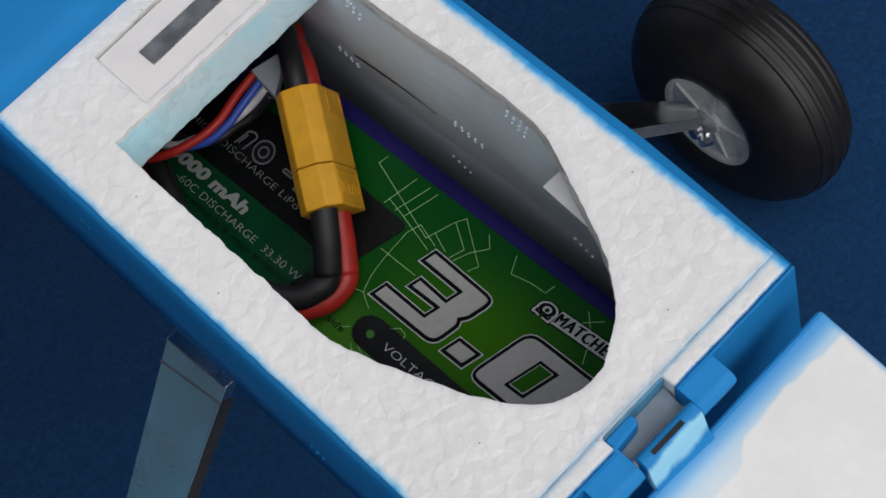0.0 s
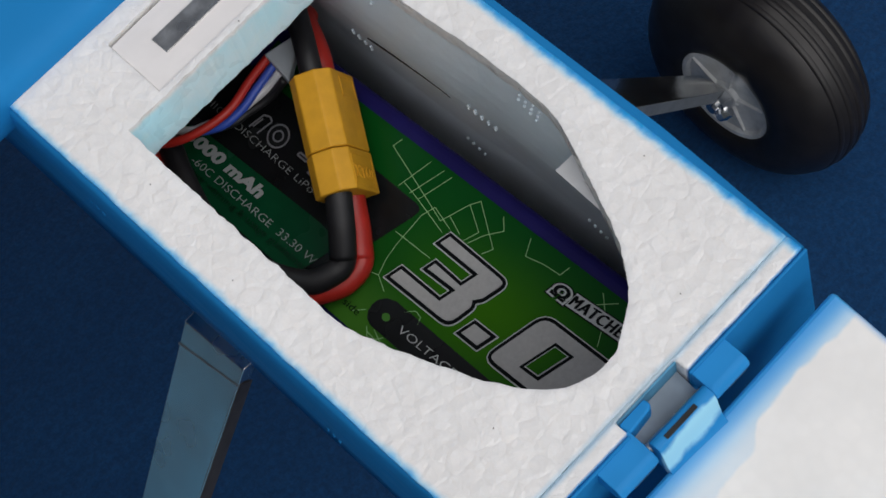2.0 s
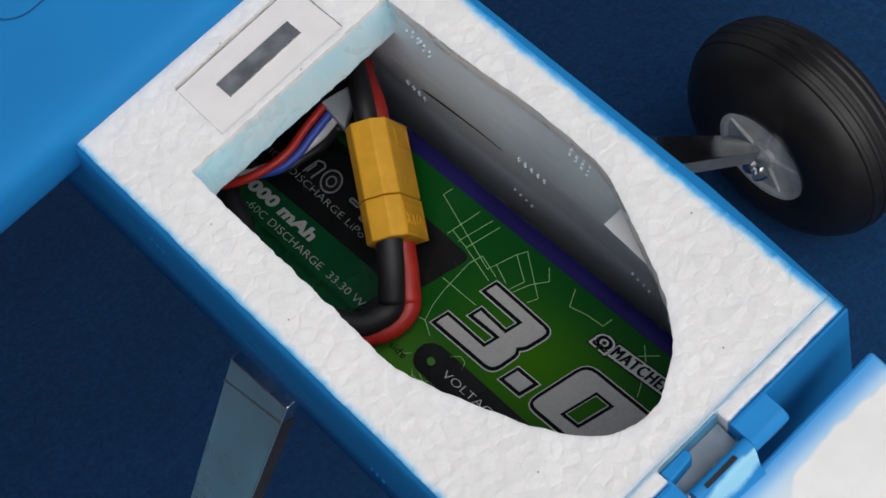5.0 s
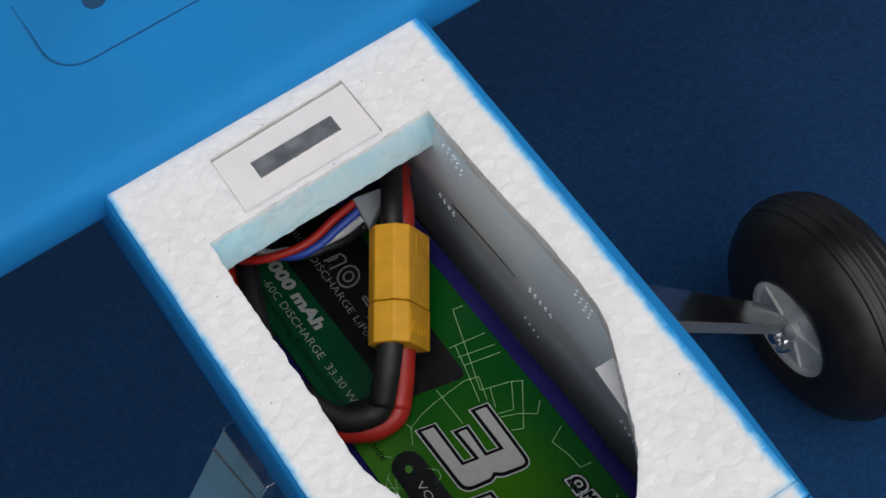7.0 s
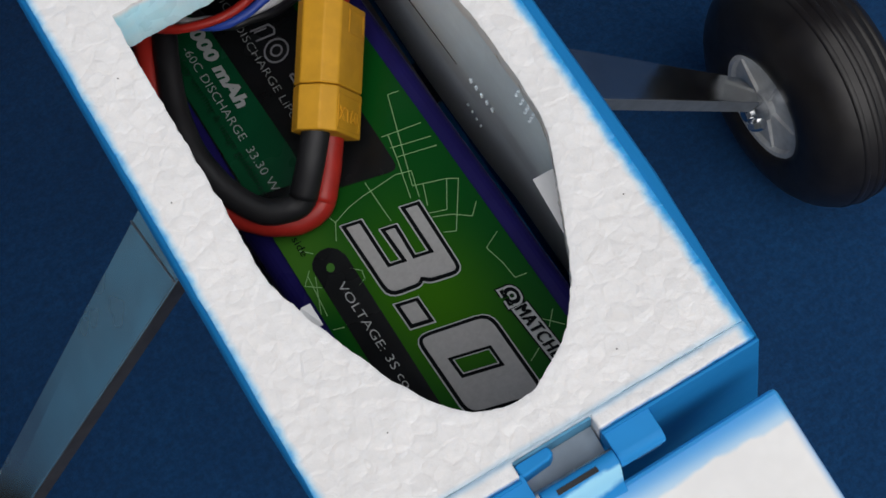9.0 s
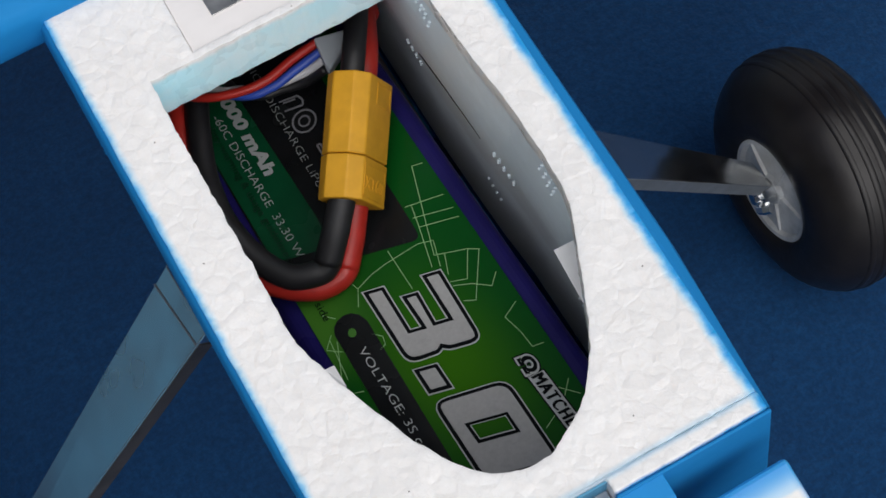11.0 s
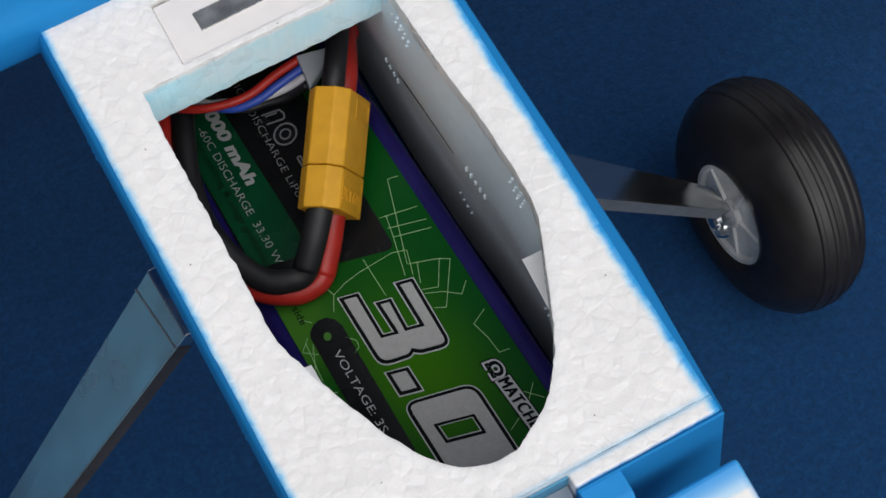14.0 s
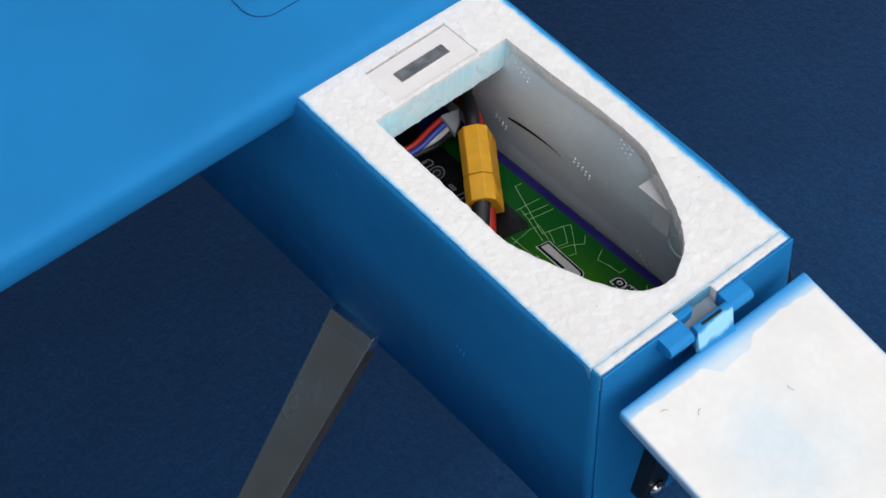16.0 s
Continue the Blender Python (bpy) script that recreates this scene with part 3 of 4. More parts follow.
for x, y, a0 in ((0.125, -0.235, 20), (0.245, -0.31, 80), (0.60, -0.42, 150)):
    pts = [(x + 0.022 * math.cos(radians(a0 + k * 28)), y + 0.022 * math.sin(radians(a0 + k * 28))) for k in range(4)]
    part("scuff", tube([(px, py, lid_z(px, py) + 0.0004) for px, py in pts], 0.0009, 6, 4), SCUFF, lid, "fine grey scuff")
for x, y in ((0.051, 0.95), (0.554, 1.47), (0.93, 0.42), (0.09, 1.30), (0.20, 0.22), (0.72, 0.12), (0.90, 1.56), (0.76, 1.66), (0.46, 1.70)):
    part("speck", lathe([(0, 0.0018), (0.002, 0.0008), (0.0024, -0.002), (0, -0.002)], (x, y, 0.0), (0.1, 0.1, 1), 6, closed=False), SCUFF, plane)

# wing
prof = [(2.05, -0.26), (1.92, -0.22), (1.83, -0.17), (1.776, -0.115), (1.757, -0.055), (1.755, 0.005), (1.763, 0.040), (1.785, 0.062), (1.84, 0.078), (2.0, 0.092), (2.2, 0.105), (2.6, 0.115), (3.2, 0.10), (4.4, 0.0), (4.4, -0.06), (3.2, -0.24)]
smoothed = [tuple(q) for q in spline(prof[:13], 5)] + prof[13:]
bm = bmesh.new()
xs = [-7.5, -4, -2, -1, -0.3, 0.2, 0.8, 1.3, 2, 3, 5, 8.5]
rows = [[bm.verts.new((x, y, z)) for y, z in smoothed] for x in xs]
for a, b in zip(rows, rows[1:]):
    for i in range(len(smoothed)):
        j = (i + 1) % len(smoothed)
        bm.faces.new((a[i], a[j], b[j], b[i]))
bm.faces.new(rows[0])
bm.faces.new(rows[-1])
wing = part("wing", bm, PAINT, plane, "sky blue painted foam wing", smooth=True)


def top_of_wing(y):
    for (y0, z0), (y1, z1) in zip(prof[4:], prof[5:]):
        if y0 <= y <= y1:
            return z0 + (z1 - z0) * (y - y0) / (y1 - y0)
    return 0.1


def rounded(x0, x1, y0, y1, r, n=6):
    out = []
    for cx, cy, a0 in ((x1 - r, y1 - r, 0), (x0 + r, y1 - r, 90), (x0 + r, y0 + r, 180), (x1 - r, y0 + r, 270)):
        out += [(cx + r * math.cos(radians(a0 + 90 * k / n)), cy + r * math.sin(radians(a0 + 90 * k / n))) for k in range(n + 1)]
    return out


part("wing_plate", prism([rounded(0.062, 0.94, 2.110, 2.95, 0.10)], 0.05, lambda x, y: top_of_wing(y) + 0.006), PAINT, wing, "blue plate let into the wing", bevel=0.004)
groove = [rounded(0.0585, 0.9435, 2.1065, 2.9535, 0.1035, 10), rounded(0.0612, 0.9408, 2.1092, 2.9508, 0.1008, 10)]
part("plate_groove", prism(groove, 0.06, lambda x, y: top_of_wing(y) + 0.0065), JOINT_BLUE, wing, "thin dark joint round the plate")
part("bolt_hole", cylinder((0.266, 2.285, 0.06), (0.266, 2.285, top_of_wing(2.285) + 0.008), 0.034), HOLE_BLUE, wing, "dark bolt hole")

# landing gear: bent flat legs and fat wheels

def leg(mirror):
    """A tapered flat strip from the belly to the axle, with its bent head."""
    f = (lambda p: Vector((1 - p[0], p[1], p[2]))) if not mirror else (lambda p: Vector(p))
    shift, wide, far = (-0.005, 0.0, -0.09) if mirror else (0.065, 0.055, 0.065)
    end_a, end_b = Vector((1 - 2.36, 1.545 + far, -2.93)), Vector((1 - 2.36, 1.40 + far, -2.90))
    a0, b0 = Vector((0.007, 1.658 + shift + wide, -1.330)), Vector((0.015, 1.358 + shift, -1.268))
    root_a, root_b = Vector((0.15, 1.658 + shift + wide, -1.325)), Vector((0.15, 1.355 + shift, -1.275))
    t = Vector((0.040, 0.0, -0.034))
    bm = bmesh.new()
    low = [f(p + t) for p in (root_a, a0, end_a, end_b, b0, root_b)]
    high = [f(p) for p in (root_a, a0, end_a, end_b, b0, root_b)]
    lo, hi = [bm.verts.new(p) for p in low], [bm.verts.new(p) for p in high]
    for ring in (lo, hi):
        bm.faces.new((ring[0], ring[1], ring[4], ring[5]))
        bm.faces.new((ring[1], ring[2], ring[3], ring[4]))
    for i in range(6):
        j = (i + 1) % 6
        bm.faces.new((lo[i], lo[j], hi[j], hi[i]))
    return bm, f, (a0, b0, end_a, end_b)


def wheel(f, side):
    c = Vector((2.572, 1.475, -2.985))
    c.x = c.x if side > 0 else 1 - c.x
    axis = Vector((side * math.cos(radians(5.5)), 0, -math.sin(radians(5.5))))
    base = part("wheel", cylinder(c - axis * 0.12, c + axis * 0.12, 0.05), HUB, plane, "black foam-rubber balloon wheel with a grey hub")
    R, w = 0.530, 0.224
    hub_c, c = c, c - axis * 0.010
    shape = []
    for k in range(25):
        a = radians(-19 - 90 + (180 + 38) * k / 24)
        shape.append((R - 0.22 + 0.22 * math.cos(a), w * math.sin(a)))
    ring = [(0.225, -0.14), (0.232, -0.195)] + shape + [(0.232, 0.195), (0.225, 0.14)]
    part("tyre", lathe(ring, c, axis, 96), RUBBER, base, "ribbed black rubber tyre", smooth=True)
    for g, h in ((-0.066, 0.002), (-0.016, 0.005), (0.034, 0.0055), (0.084, 0.0055), (0.128, 0.004)):
        r = R - 0.22 + 0.22 * math.sqrt(max(0, 1 - (g / w) ** 2))
        part("tread_rib", lathe([(r - 0.014, g - 0.026), (r + h - 0.003, g - 0.013), (r + h, g - 0.004), (r + h, g + 0.004), (r + h - 0.003, g + 0.013), (r - 0.012, g + 0.021)], c, axis, 96), RUBBER, base, smooth=True)
    c = hub_c
    inner = -1
    hub_prof = [(0.0, inner * 0.21), (0.06, inner * 0.21), (0.07, inner * 0.192), (0.206, inner * 0.192), (0.214, inner * 0.212), (0.232, inner * 0.214), (0.240, inner * 0.200), (0.240, inner * 0.05), (0.0, inner * 0.05)]
    part("hub", lathe(hub_prof, c, axis, 48, closed=False), HUB, base, "grey translucent nylon hub", smooth=False)
    e1 = Vector((0, 1, 0))
    e2 = axis.cross(e1)
    for k in range(5):
        a = 2 * math.pi * k / 5 + 0.4
        d = math.cos(a) * e1 + math.sin(a) * e2
        s = axis.cross(d)
        p, q = c - axis * 0.178 + d * 0.045, c - axis * 0.176 + d * 0.222
        part("spoke", hull8([p - s * 0.02, p + s * 0.02, q + s * 0.012, q - s * 0.012, p - s * 0.012 - axis * 0.03, p + s * 0.012 - axis * 0.03, q + s * 0.006 - axis * 0.025, q - s * 0.006 - axis * 0.025]), HUB, base)
    part("axle", cylinder(c - axis * 0.30, c + axis * 0.2, 0.026), BRIGHT, base, "bright steel axle")
    part("collar", cylinder(c - axis * 0.27, c - axis * 0.20, 0.05), BRIGHT, base, "steel wheel collar")
    return base


for mirror in (True, False):
    bm, f, (a0, b0, ea, eb) = leg(mirror)
    gear = part("landing_gear_leg", bm, ALU, plane, "flat aluminium landing gear leg", bevel=0.006)
    # bend crease below the leg's head
    k0, k1 = 0.042, 0.045
    q = [a0.lerp(ea, k0), b0.lerp(eb, k0 * 0.75), b0.lerp(eb, k1 * 0.75), a0.lerp(ea, k1)]
    part("bend_crease", hull8([f(p) for p in q] + [f(p - Vector((0.002, 0, -0.002))) for p in q]), EDGE_GREY, gear, "faint bend crease")
    # nose-side edge; its reflection is put into the colour, dark left, paler right
    t, y = Vector((0.044, 0.0, -0.038)), Vector((0, -0.004, 0))
    e = [b0.lerp(eb, 0.03), b0.lerp(eb, 0.98)]
    q = [e[0] + t * 0.05, e[1] + t * 0.05, e[1] + t, e[0] + t]
    part("raw_edge", hull8([f(p) for p in q] + [f(p + y) for p in q]), EDGE_BROWN if mirror else EDGE_GREY, gear, "brown edge, dark reflection put into its colour" if mirror else "grey edge, pale reflection put into its colour")
    # screw and nut at the axle
    n = Vector((2.31, 1.43, -2.985))
    n = n if not mirror else Vector((1 - n.x, n.y, n.z))
    part("axle_nut", lathe([(0, -0.03), (0.030, -0.03), (0.034, 0.0), (0.027, 0.03), (0, 0.03)], n, (0.6, -0.6, 0.5), 8, closed=False), BRIGHT, gear, "bright axle nut")
    wheel(f, -1 if mirror else 1)

# assumed motor mount on the nose face, added to darken the gap below the lid
mount = part("motor_mount", hull8([(0.50, -0.46, -1.05), (0.90, -0.46, -1.05), (0.94, -0.018, -1.12), (0.46, -0.018, -1.12),
                                   (0.50, -0.46, -0.66), (0.88, -0.46, -0.66), (0.90, -0.018, -0.58), (0.46, -0.018, -0.58)]), EDGE_BROWN, plane, "assumed dark brown motor mount, added to darken the gap", bevel=0.02)
# steering arm and screw beside it
ARM_X, ARM_Z, ARM_L = 0.335, -1.04, 0.25
turn_arm = Matrix.Rotation(radians(-8), 2)
outline = [(0.075 * math.cos(radians(a)), -0.02 + 0.075 * math.sin(radians(a))) for a in range(180, 361, 15)] + [(0.065, ARM_L), (-0.065, ARM_L)]
outline = [turn_arm @ Vector(q) for q in outline]
bm = bmesh.new()
rings = [[bm.verts.new((ARM_X + q.x, y, ARM_Z + q.y)) for q in outline] for y in (-0.090, -0.012)]
for ring in rings:
    bm.faces.new(ring)
for i in range(len(outline)):
    j = (i + 1) % len(outline)
    bm.faces.new((rings[0][i], rings[0][j], rings[1][j], rings[1][i]))
arm = part("nose_bracket", bm, BLACK, plane, "black plastic control arm on the nose face", bevel=0.012)
part("screw", lathe([(0, 0.030), (0.026, 0.026), (0.040, 0.012), (0.042, 0), (0, 0)], (ARM_X, -0.090, ARM_Z), (0, -1, 0), 20, closed=False), BRIGHT, arm, "bright screw head", smooth=True)
# ---------------------------------------------------------------- inside the bay: wall marks
def wall_x(y):
    for (x0, y0), (x1, y1) in zip(edge_line, edge_line[1:]):
        if y0 <= y <= y1:
            return 0.004 + x0 + (x1 - x0) * (y - y0) / (y1 - y0)
    return 0.86


first_pip = None
blue_pip = None
for x0, y0, z0, rows_, cols in ((0.0, 1.348, -0.10, 2, 5), (0.0, 0.752, -0.088, 3, 4), (0.0, 0.982, -0.42, 2, 5), (0.0, 1.49, -0.56, 2, 4), (0.0, 1.11, -0.80, 1, 4), (0.0, 0.634, -0.73, 1, 4)):
    for i in range(rows_):
        for j in range(cols):
            if first_pip is None:
                x0 = wall_x(y0) + undercut(z0) - 0.0035
                bm = bmesh.new()
                bmesh.ops.create_icosphere(bm, subdivisions=1, radius=0.0054, matrix=Matrix.Translation((x0, y0, z0)))
                first_pip = part("mould_pip", bm, FOAM_IN, plane, smooth=True)
                start = Vector((x0, y0, z0))
                blue_pip = first_pip.data.copy()
                blue_pip.materials[0] = PAINT
            else:
                pip = first_pip.copy()
                scene.collection.objects.link(pip)
                py, pz = y0 - (j - cols / 2) * 0.020 + i * 0.006, z0 - (i - rows_ / 2) * 0.026 - j * 0.012
                pip.location = (Vector((wall_x(py) + undercut(pz) - 0.0035, py, pz)) - start) * U
for x0, y0, z0 in ((-0.0160, 1.52, -0.21), (0.0055, 0.768, -0.65), (-0.0035, 0.12, -0.095)):
    for i in range(2):
        for j in range(3):
            pip = first_pip.copy()
            pip.data = blue_pip
            scene.collection.objects.link(pip)
            pip.location = (Vector((x0, y0 - j * 0.020 + i * 0.006, z0 - i * 0.026 - j * 0.012)) - start) * U


slit = spline([(1.455, -0.492), (1.37, -0.470), (1.276, -0.454), (1.19, -0.450), (1.12, -0.460)], 6)
n = len(slit)
up = [(q[0], q[1] + 0.0120 * math.sin(math.pi * (i / (n - 1)) ** 0.5)) for i, q in enumerate(slit)]
dn = [(q[0], q[1] - 0.0085 * math.sin(math.pi * (i / (n - 1)) ** 0.5)) for i, q in enumerate(slit)]
ring = up + dn[::-1][1:-1]
bm = bmesh.new()
bm.faces.new([bm.verts.new((wall_x(y) + undercut(z) - 0.0015, y, z)) for y, z in ring])
ret = bmesh.ops.extrude_face_region(bm, geom=list(bm.faces))
for v in ret["geom"]:
    if isinstance(v, bmesh.types.BMVert):
        v.co.x += 0.012
part("slit", bm, DARK, plane, "dark slit cut in the bay wall")
part("tape", hull8([(0.806, 0.612, -0.141), (0.886, 0.610, -0.141), (0.886, 0.30, -0.090), (0.775, 0.30, -0.090),
                    (0.806, 0.612, -0.137), (0.886, 0.610, -0.137), (0.886, 0.30, -0.086), (0.775, 0.30, -0.086)]), PAPER, plane, "flap of white paper tape under the deck")
part("tape", box(0.8765, 0.884, 0.485, 0.575, -0.40, -0.13), PAPER, plane, "strip of white tape down the bay wall")
part("tape", hull8([(0.195, 0.676, -0.28), (0.219, 0.674, -0.28), (0.220, 0.612, -0.28), (0.135, 0.56, -0.12),
                    (0.195, 0.676, -0.275), (0.219, 0.674, -0.275), (0.220, 0.612, -0.275), (0.135, 0.56, -0.115)]), PAPER, plane, "corner of white paper tape under the deck")
part("wall_recess", lathe([(0.050, 0.0), (0.056, 0.006), (0.062, 0.0)], (0.887, 0.425, -0.41), (-1, 0, 0), 24), FOAM_CUT, plane, "round moulded rim in the bay wall")

# ---------------------------------------------------------------- battery
SLOPE = 0.249


def film(x, y):
    return -0.778 + SLOPE * x - 0.012 * y


batt = thing("battery", (0.5, 0.9, -1.085), "purple shrink-wrapped battery pack with a green printed label", "battery")
bm = bmesh.new()
prof = []
for cx, sx in ((0.775, 1), (0.245, -1)):
    for k in range(7):
        a = radians(90 - 15 * k) if sx > 0 else radians(180 - 15 * k)
        prof.append((cx + 0.045 * math.cos(a), -0.052 + 0.045 * math.sin(a)))
prof = prof[:7] + [(0.815, -0.30), (0.20, -0.30)] + prof[7:]
y0, y1 = 0.10, 2.05
rings = []
for y, s in ((y0, 0.96), (y0 + 0.04, 1), (y1 - 0.04, 1), (y1, 0.96)):
    yaw = 0.035 * (0.9 - y)
    rings.append([bm.verts.new((0.51 + (x - 0.51) * s + yaw, y, film(x, y) - 0.003 + (z * s) + 0.005)) for x, z in prof])
for a, b in zip(rings, rings[1:]):
    for i in range(len(prof)):
        j = (i + 1) % len(prof)
        bm.faces.new((a[i], a[j], b[j], b[i]))
bm.faces.new(rings[0])
bm.faces.new(rings[-1])
case = part("case", bm, PURPLE, batt, "glossy purple shrink wrap", smooth=False, bevel=0.004)
E_ = 0.0022


def print_on(name, loops, mat, layer, parent, label=""):
    return part(name, prism(loops, lambda x, y: film(x, y) + E_ * (layer - 0.9), lambda x, y: film(x, y) + E_ * layer), mat, parent, label)


label = print_on("label", [[(0.262, 0.14), (0.785, 0.14), (0.728, 1.95), (0.245, 1.95)]], LABEL, 1, batt, "green printed label")


def lines(name, paths, width, mat, layer, parent):
    bm = bmesh.new()
    for path in paths:
        for a, b in zip(path, path[1:]):
            a, b = Vector(a), Vector(b)
            s = (b - a).orthogonal().normalized() * width / 2
            q = [a - s, b - s, b + s, a + s]
            bm.faces.new([bm.verts.new((p.x, p.y, film(p.x, p.y) + E_ * layer)) for p in q])
    return part(name, bm, mat, parent)


def arc(cx, cy, r, a0, a1, n=10):
    return [(cx + r * math.cos(radians(a0 + (a1 - a0) * k / n)), cy + r * math.sin(radians(a0 + (a1 - a0) * k / n))) for k in range(n + 1)]


def poly_offset(loop, d):
    """An outline moved outward by d (for convex or gently notched outlines, counter-clockwise)."""
    out, n = [], len(loop)
    area = sum(loop[i][0] * loop[(i + 1) % n][1] - loop[(i + 1) % n][0] * loop[i][1] for i in range(n))
    sgn = 1 if area > 0 else -1
    for i in range(n):
        p, q, r = Vector(loop[i - 1]), Vector(loop[i]), Vector(loop[(i + 1) % n])
        e1, e2 = (q - p).normalized(), (r - q).normalized()
        n1, n2 = Vector((e1.y, -e1.x)) * sgn, Vector((e2.y, -e2.x)) * sgn
        m = n1 + n2
        m = m.normalized() / max(0.5, math.sqrt(max(0.05, (1 + n1.dot(n2)) / 2))) if m.length > 1e-6 else n1
        out.append(tuple(q + m * d))
    return out


def soften(loop, radii, n=4):
    """Rounds the corners of an outline; radii gives one radius for each corner."""
    out, m = [], len(loop)
    for i in range(m):
        p, q, r = Vector(loop[i - 1]), Vector(loop[i]), Vector(loop[(i + 1) % m])
        k = radii[i]
        if k <= 0:
            out.append(tuple(q))
            continue
        a, b = q + (p - q).normalized() * k, q + (r - q).normalized() * k
        for s in range(n + 1):
            t = s / n
            out.append(tuple(a.lerp(q, t).lerp(q.lerp(b, t), t)))
    return out


# lettering art: a runs along the text (towards the nose), b is up (across the pack), with a slant
def art(points, slant=0.34, x0=0.426, y0=0.978):
    return [(x0 + b + 0.035 * a, y0 - a - slant * b) for a, b in points]


def lettered(name, loop, parent):
    print_on(name, [poly_offset(loop, 0.0034)], INK_WHITE, 2, parent, "white outline")
    print_on(name, [loop], INK_BLACK, 3, parent, "black outline")
    print_on(name, [poly_offset(loop, -0.0100)], INK_GREY, 4, parent, "silver-grey numeral")


three = art([(0, -0.006), (0, 0.049), (0.150, 0.045), (0.150, 0.075), (0.045, 0.074), (0.045, 0.118), (0.148, 0.112), (0.148, 0.146), (0, 0.15), (0, 0.20),
             (0.238, 0.19), (0.238, 0.105), (0.228, 0.09), (0.240, 0.078), (0.246, -0.008)], y0=0.975)
three = soften(three, [0, 0, 0, 0, 0, 0, 0, 0, 0, 0, 0.035, 0.012, 0, 0.012, 0.035])
lettered("numeral", three, label)
lettered("numeral_dot", art([(0.272, -0.006), (0.272, 0.055), (0.352, 0.055), (0.352, -0.006)]), label)
zero = soften(art([(0.378, -0.012), (0.372, 0.184), (0.64, 0.184), (0.64, -0.012)]), [0.04] * 4)
zhole = art([(0.465, 0.028), (0.465, 0.137), (0.53, 0.137), (0.53, 0.030)])
lettered("numeral", zero, label)
print_on("numeral_counter", [zhole], INK_BLACK, 5, label)
print_on("numeral_counter", [poly_offset(zhole, -0.0085)], INK_WHITE, 6, label)
print_on("numeral_counter", [poly_offset(zhole, -0.011)], LABEL, 7, label)

# black tag with text
tag = [(0.298, 0.920), (0.306, 0.938), (0.322, 0.950), (0.342, 0.954), (0.364, 0.948), (0.382, 0.930), (0.392, 0.902), (0.397, 0.30), (0.300, 0.30)]
print_on("tag", [tag], INK_PANEL, 2, label, "black tag")
print_on("tag_hole", [[(0.341 + 0.011 * math.cos(k * math.pi / 8), 0.896 + 0.013 * math.sin(k * math.pi / 8)) for k in range(16)]], INK_DOT, 3, label, "green dot")

# black panel with green stripe
panel = soften([(0.30, 1.14), (0.476, 1.07), (0.628, 1.015), (0.628, 1.95), (0.25, 1.95), (0.25, 1.16)], [0.02, 0, 0.03, 0, 0, 0.02])
print_on("panel", [panel], INK_PANEL, 2, label, "black printed panel")
stripe = soften([(0.256, 1.20), (0.41, 1.145), (0.418, 1.24), (0.392, 1.95), (0.25, 1.95)], [0.03, 0.03, 0.02, 0, 0])
print_on("stripe", [stripe], INK_STRIPE, 3, label, "deep green stripe")

# thin technical lines
GRID_LINES = [[(0.739, 1.204), (0.709, 1.214), (0.633, 0.954), (0.659, 0.942), (0.638, 0.883)], [(0.741, 1.09), (0.634, 1.122)], [(0.652, 1.118), (0.639, 1.048), (0.612, 0.928)],
      [(0.744, 1.041), (0.637, 1.081)], [(0.743, 1.01), (0.639, 1.048)], [(0.414, 0.995), (0.46, 1.008), (0.507, 1.012), (0.612, 1.009), (0.652, 0.992), (0.632, 0.917)],
      [(0.534, 1.04), (0.538, 0.907)], [(0.659, 0.942), (0.716, 0.916), (0.744, 0.895)], [(0.716, 0.914), (0.674, 0.843), (0.631, 0.863)], [(0.741, 0.895), (0.664, 0.778), (0.635, 0.796)]]
EDGE_LINES = [
      [(0.632, 0.849), (0.678, 0.824), (0.719, 0.787), (0.748, 0.815)], [(0.403, 1.032), (0.414, 0.995), (0.39, 0.95)], [(0.75, 0.713), (0.704, 0.692), (0.718, 0.634), (0.723, 0.581), (0.753, 0.573)],
      [(0.384, 0.864), (0.406, 0.839), (0.402, 0.816), (0.381, 0.81)], [(0.259, 0.895), (0.295, 0.864)], [(0.279, 0.914), (0.269, 0.789)], [(0.295, 0.9), (0.257, 0.803)], [(0.259, 0.895), (0.29, 0.925)],
      [(0.263, 0.748), (0.291, 0.736)], [(0.757, 0.454), (0.715, 0.409)], [(0.723, 0.448), (0.762, 0.402)], [(0.642, 0.373), (0.686, 0.394)], [(0.295, 0.988), (0.322, 0.958)]]
for path in GRID_LINES + EDGE_LINES:
    lines("printed_line", [path], 0.0020, INK_LINE, 2, label)


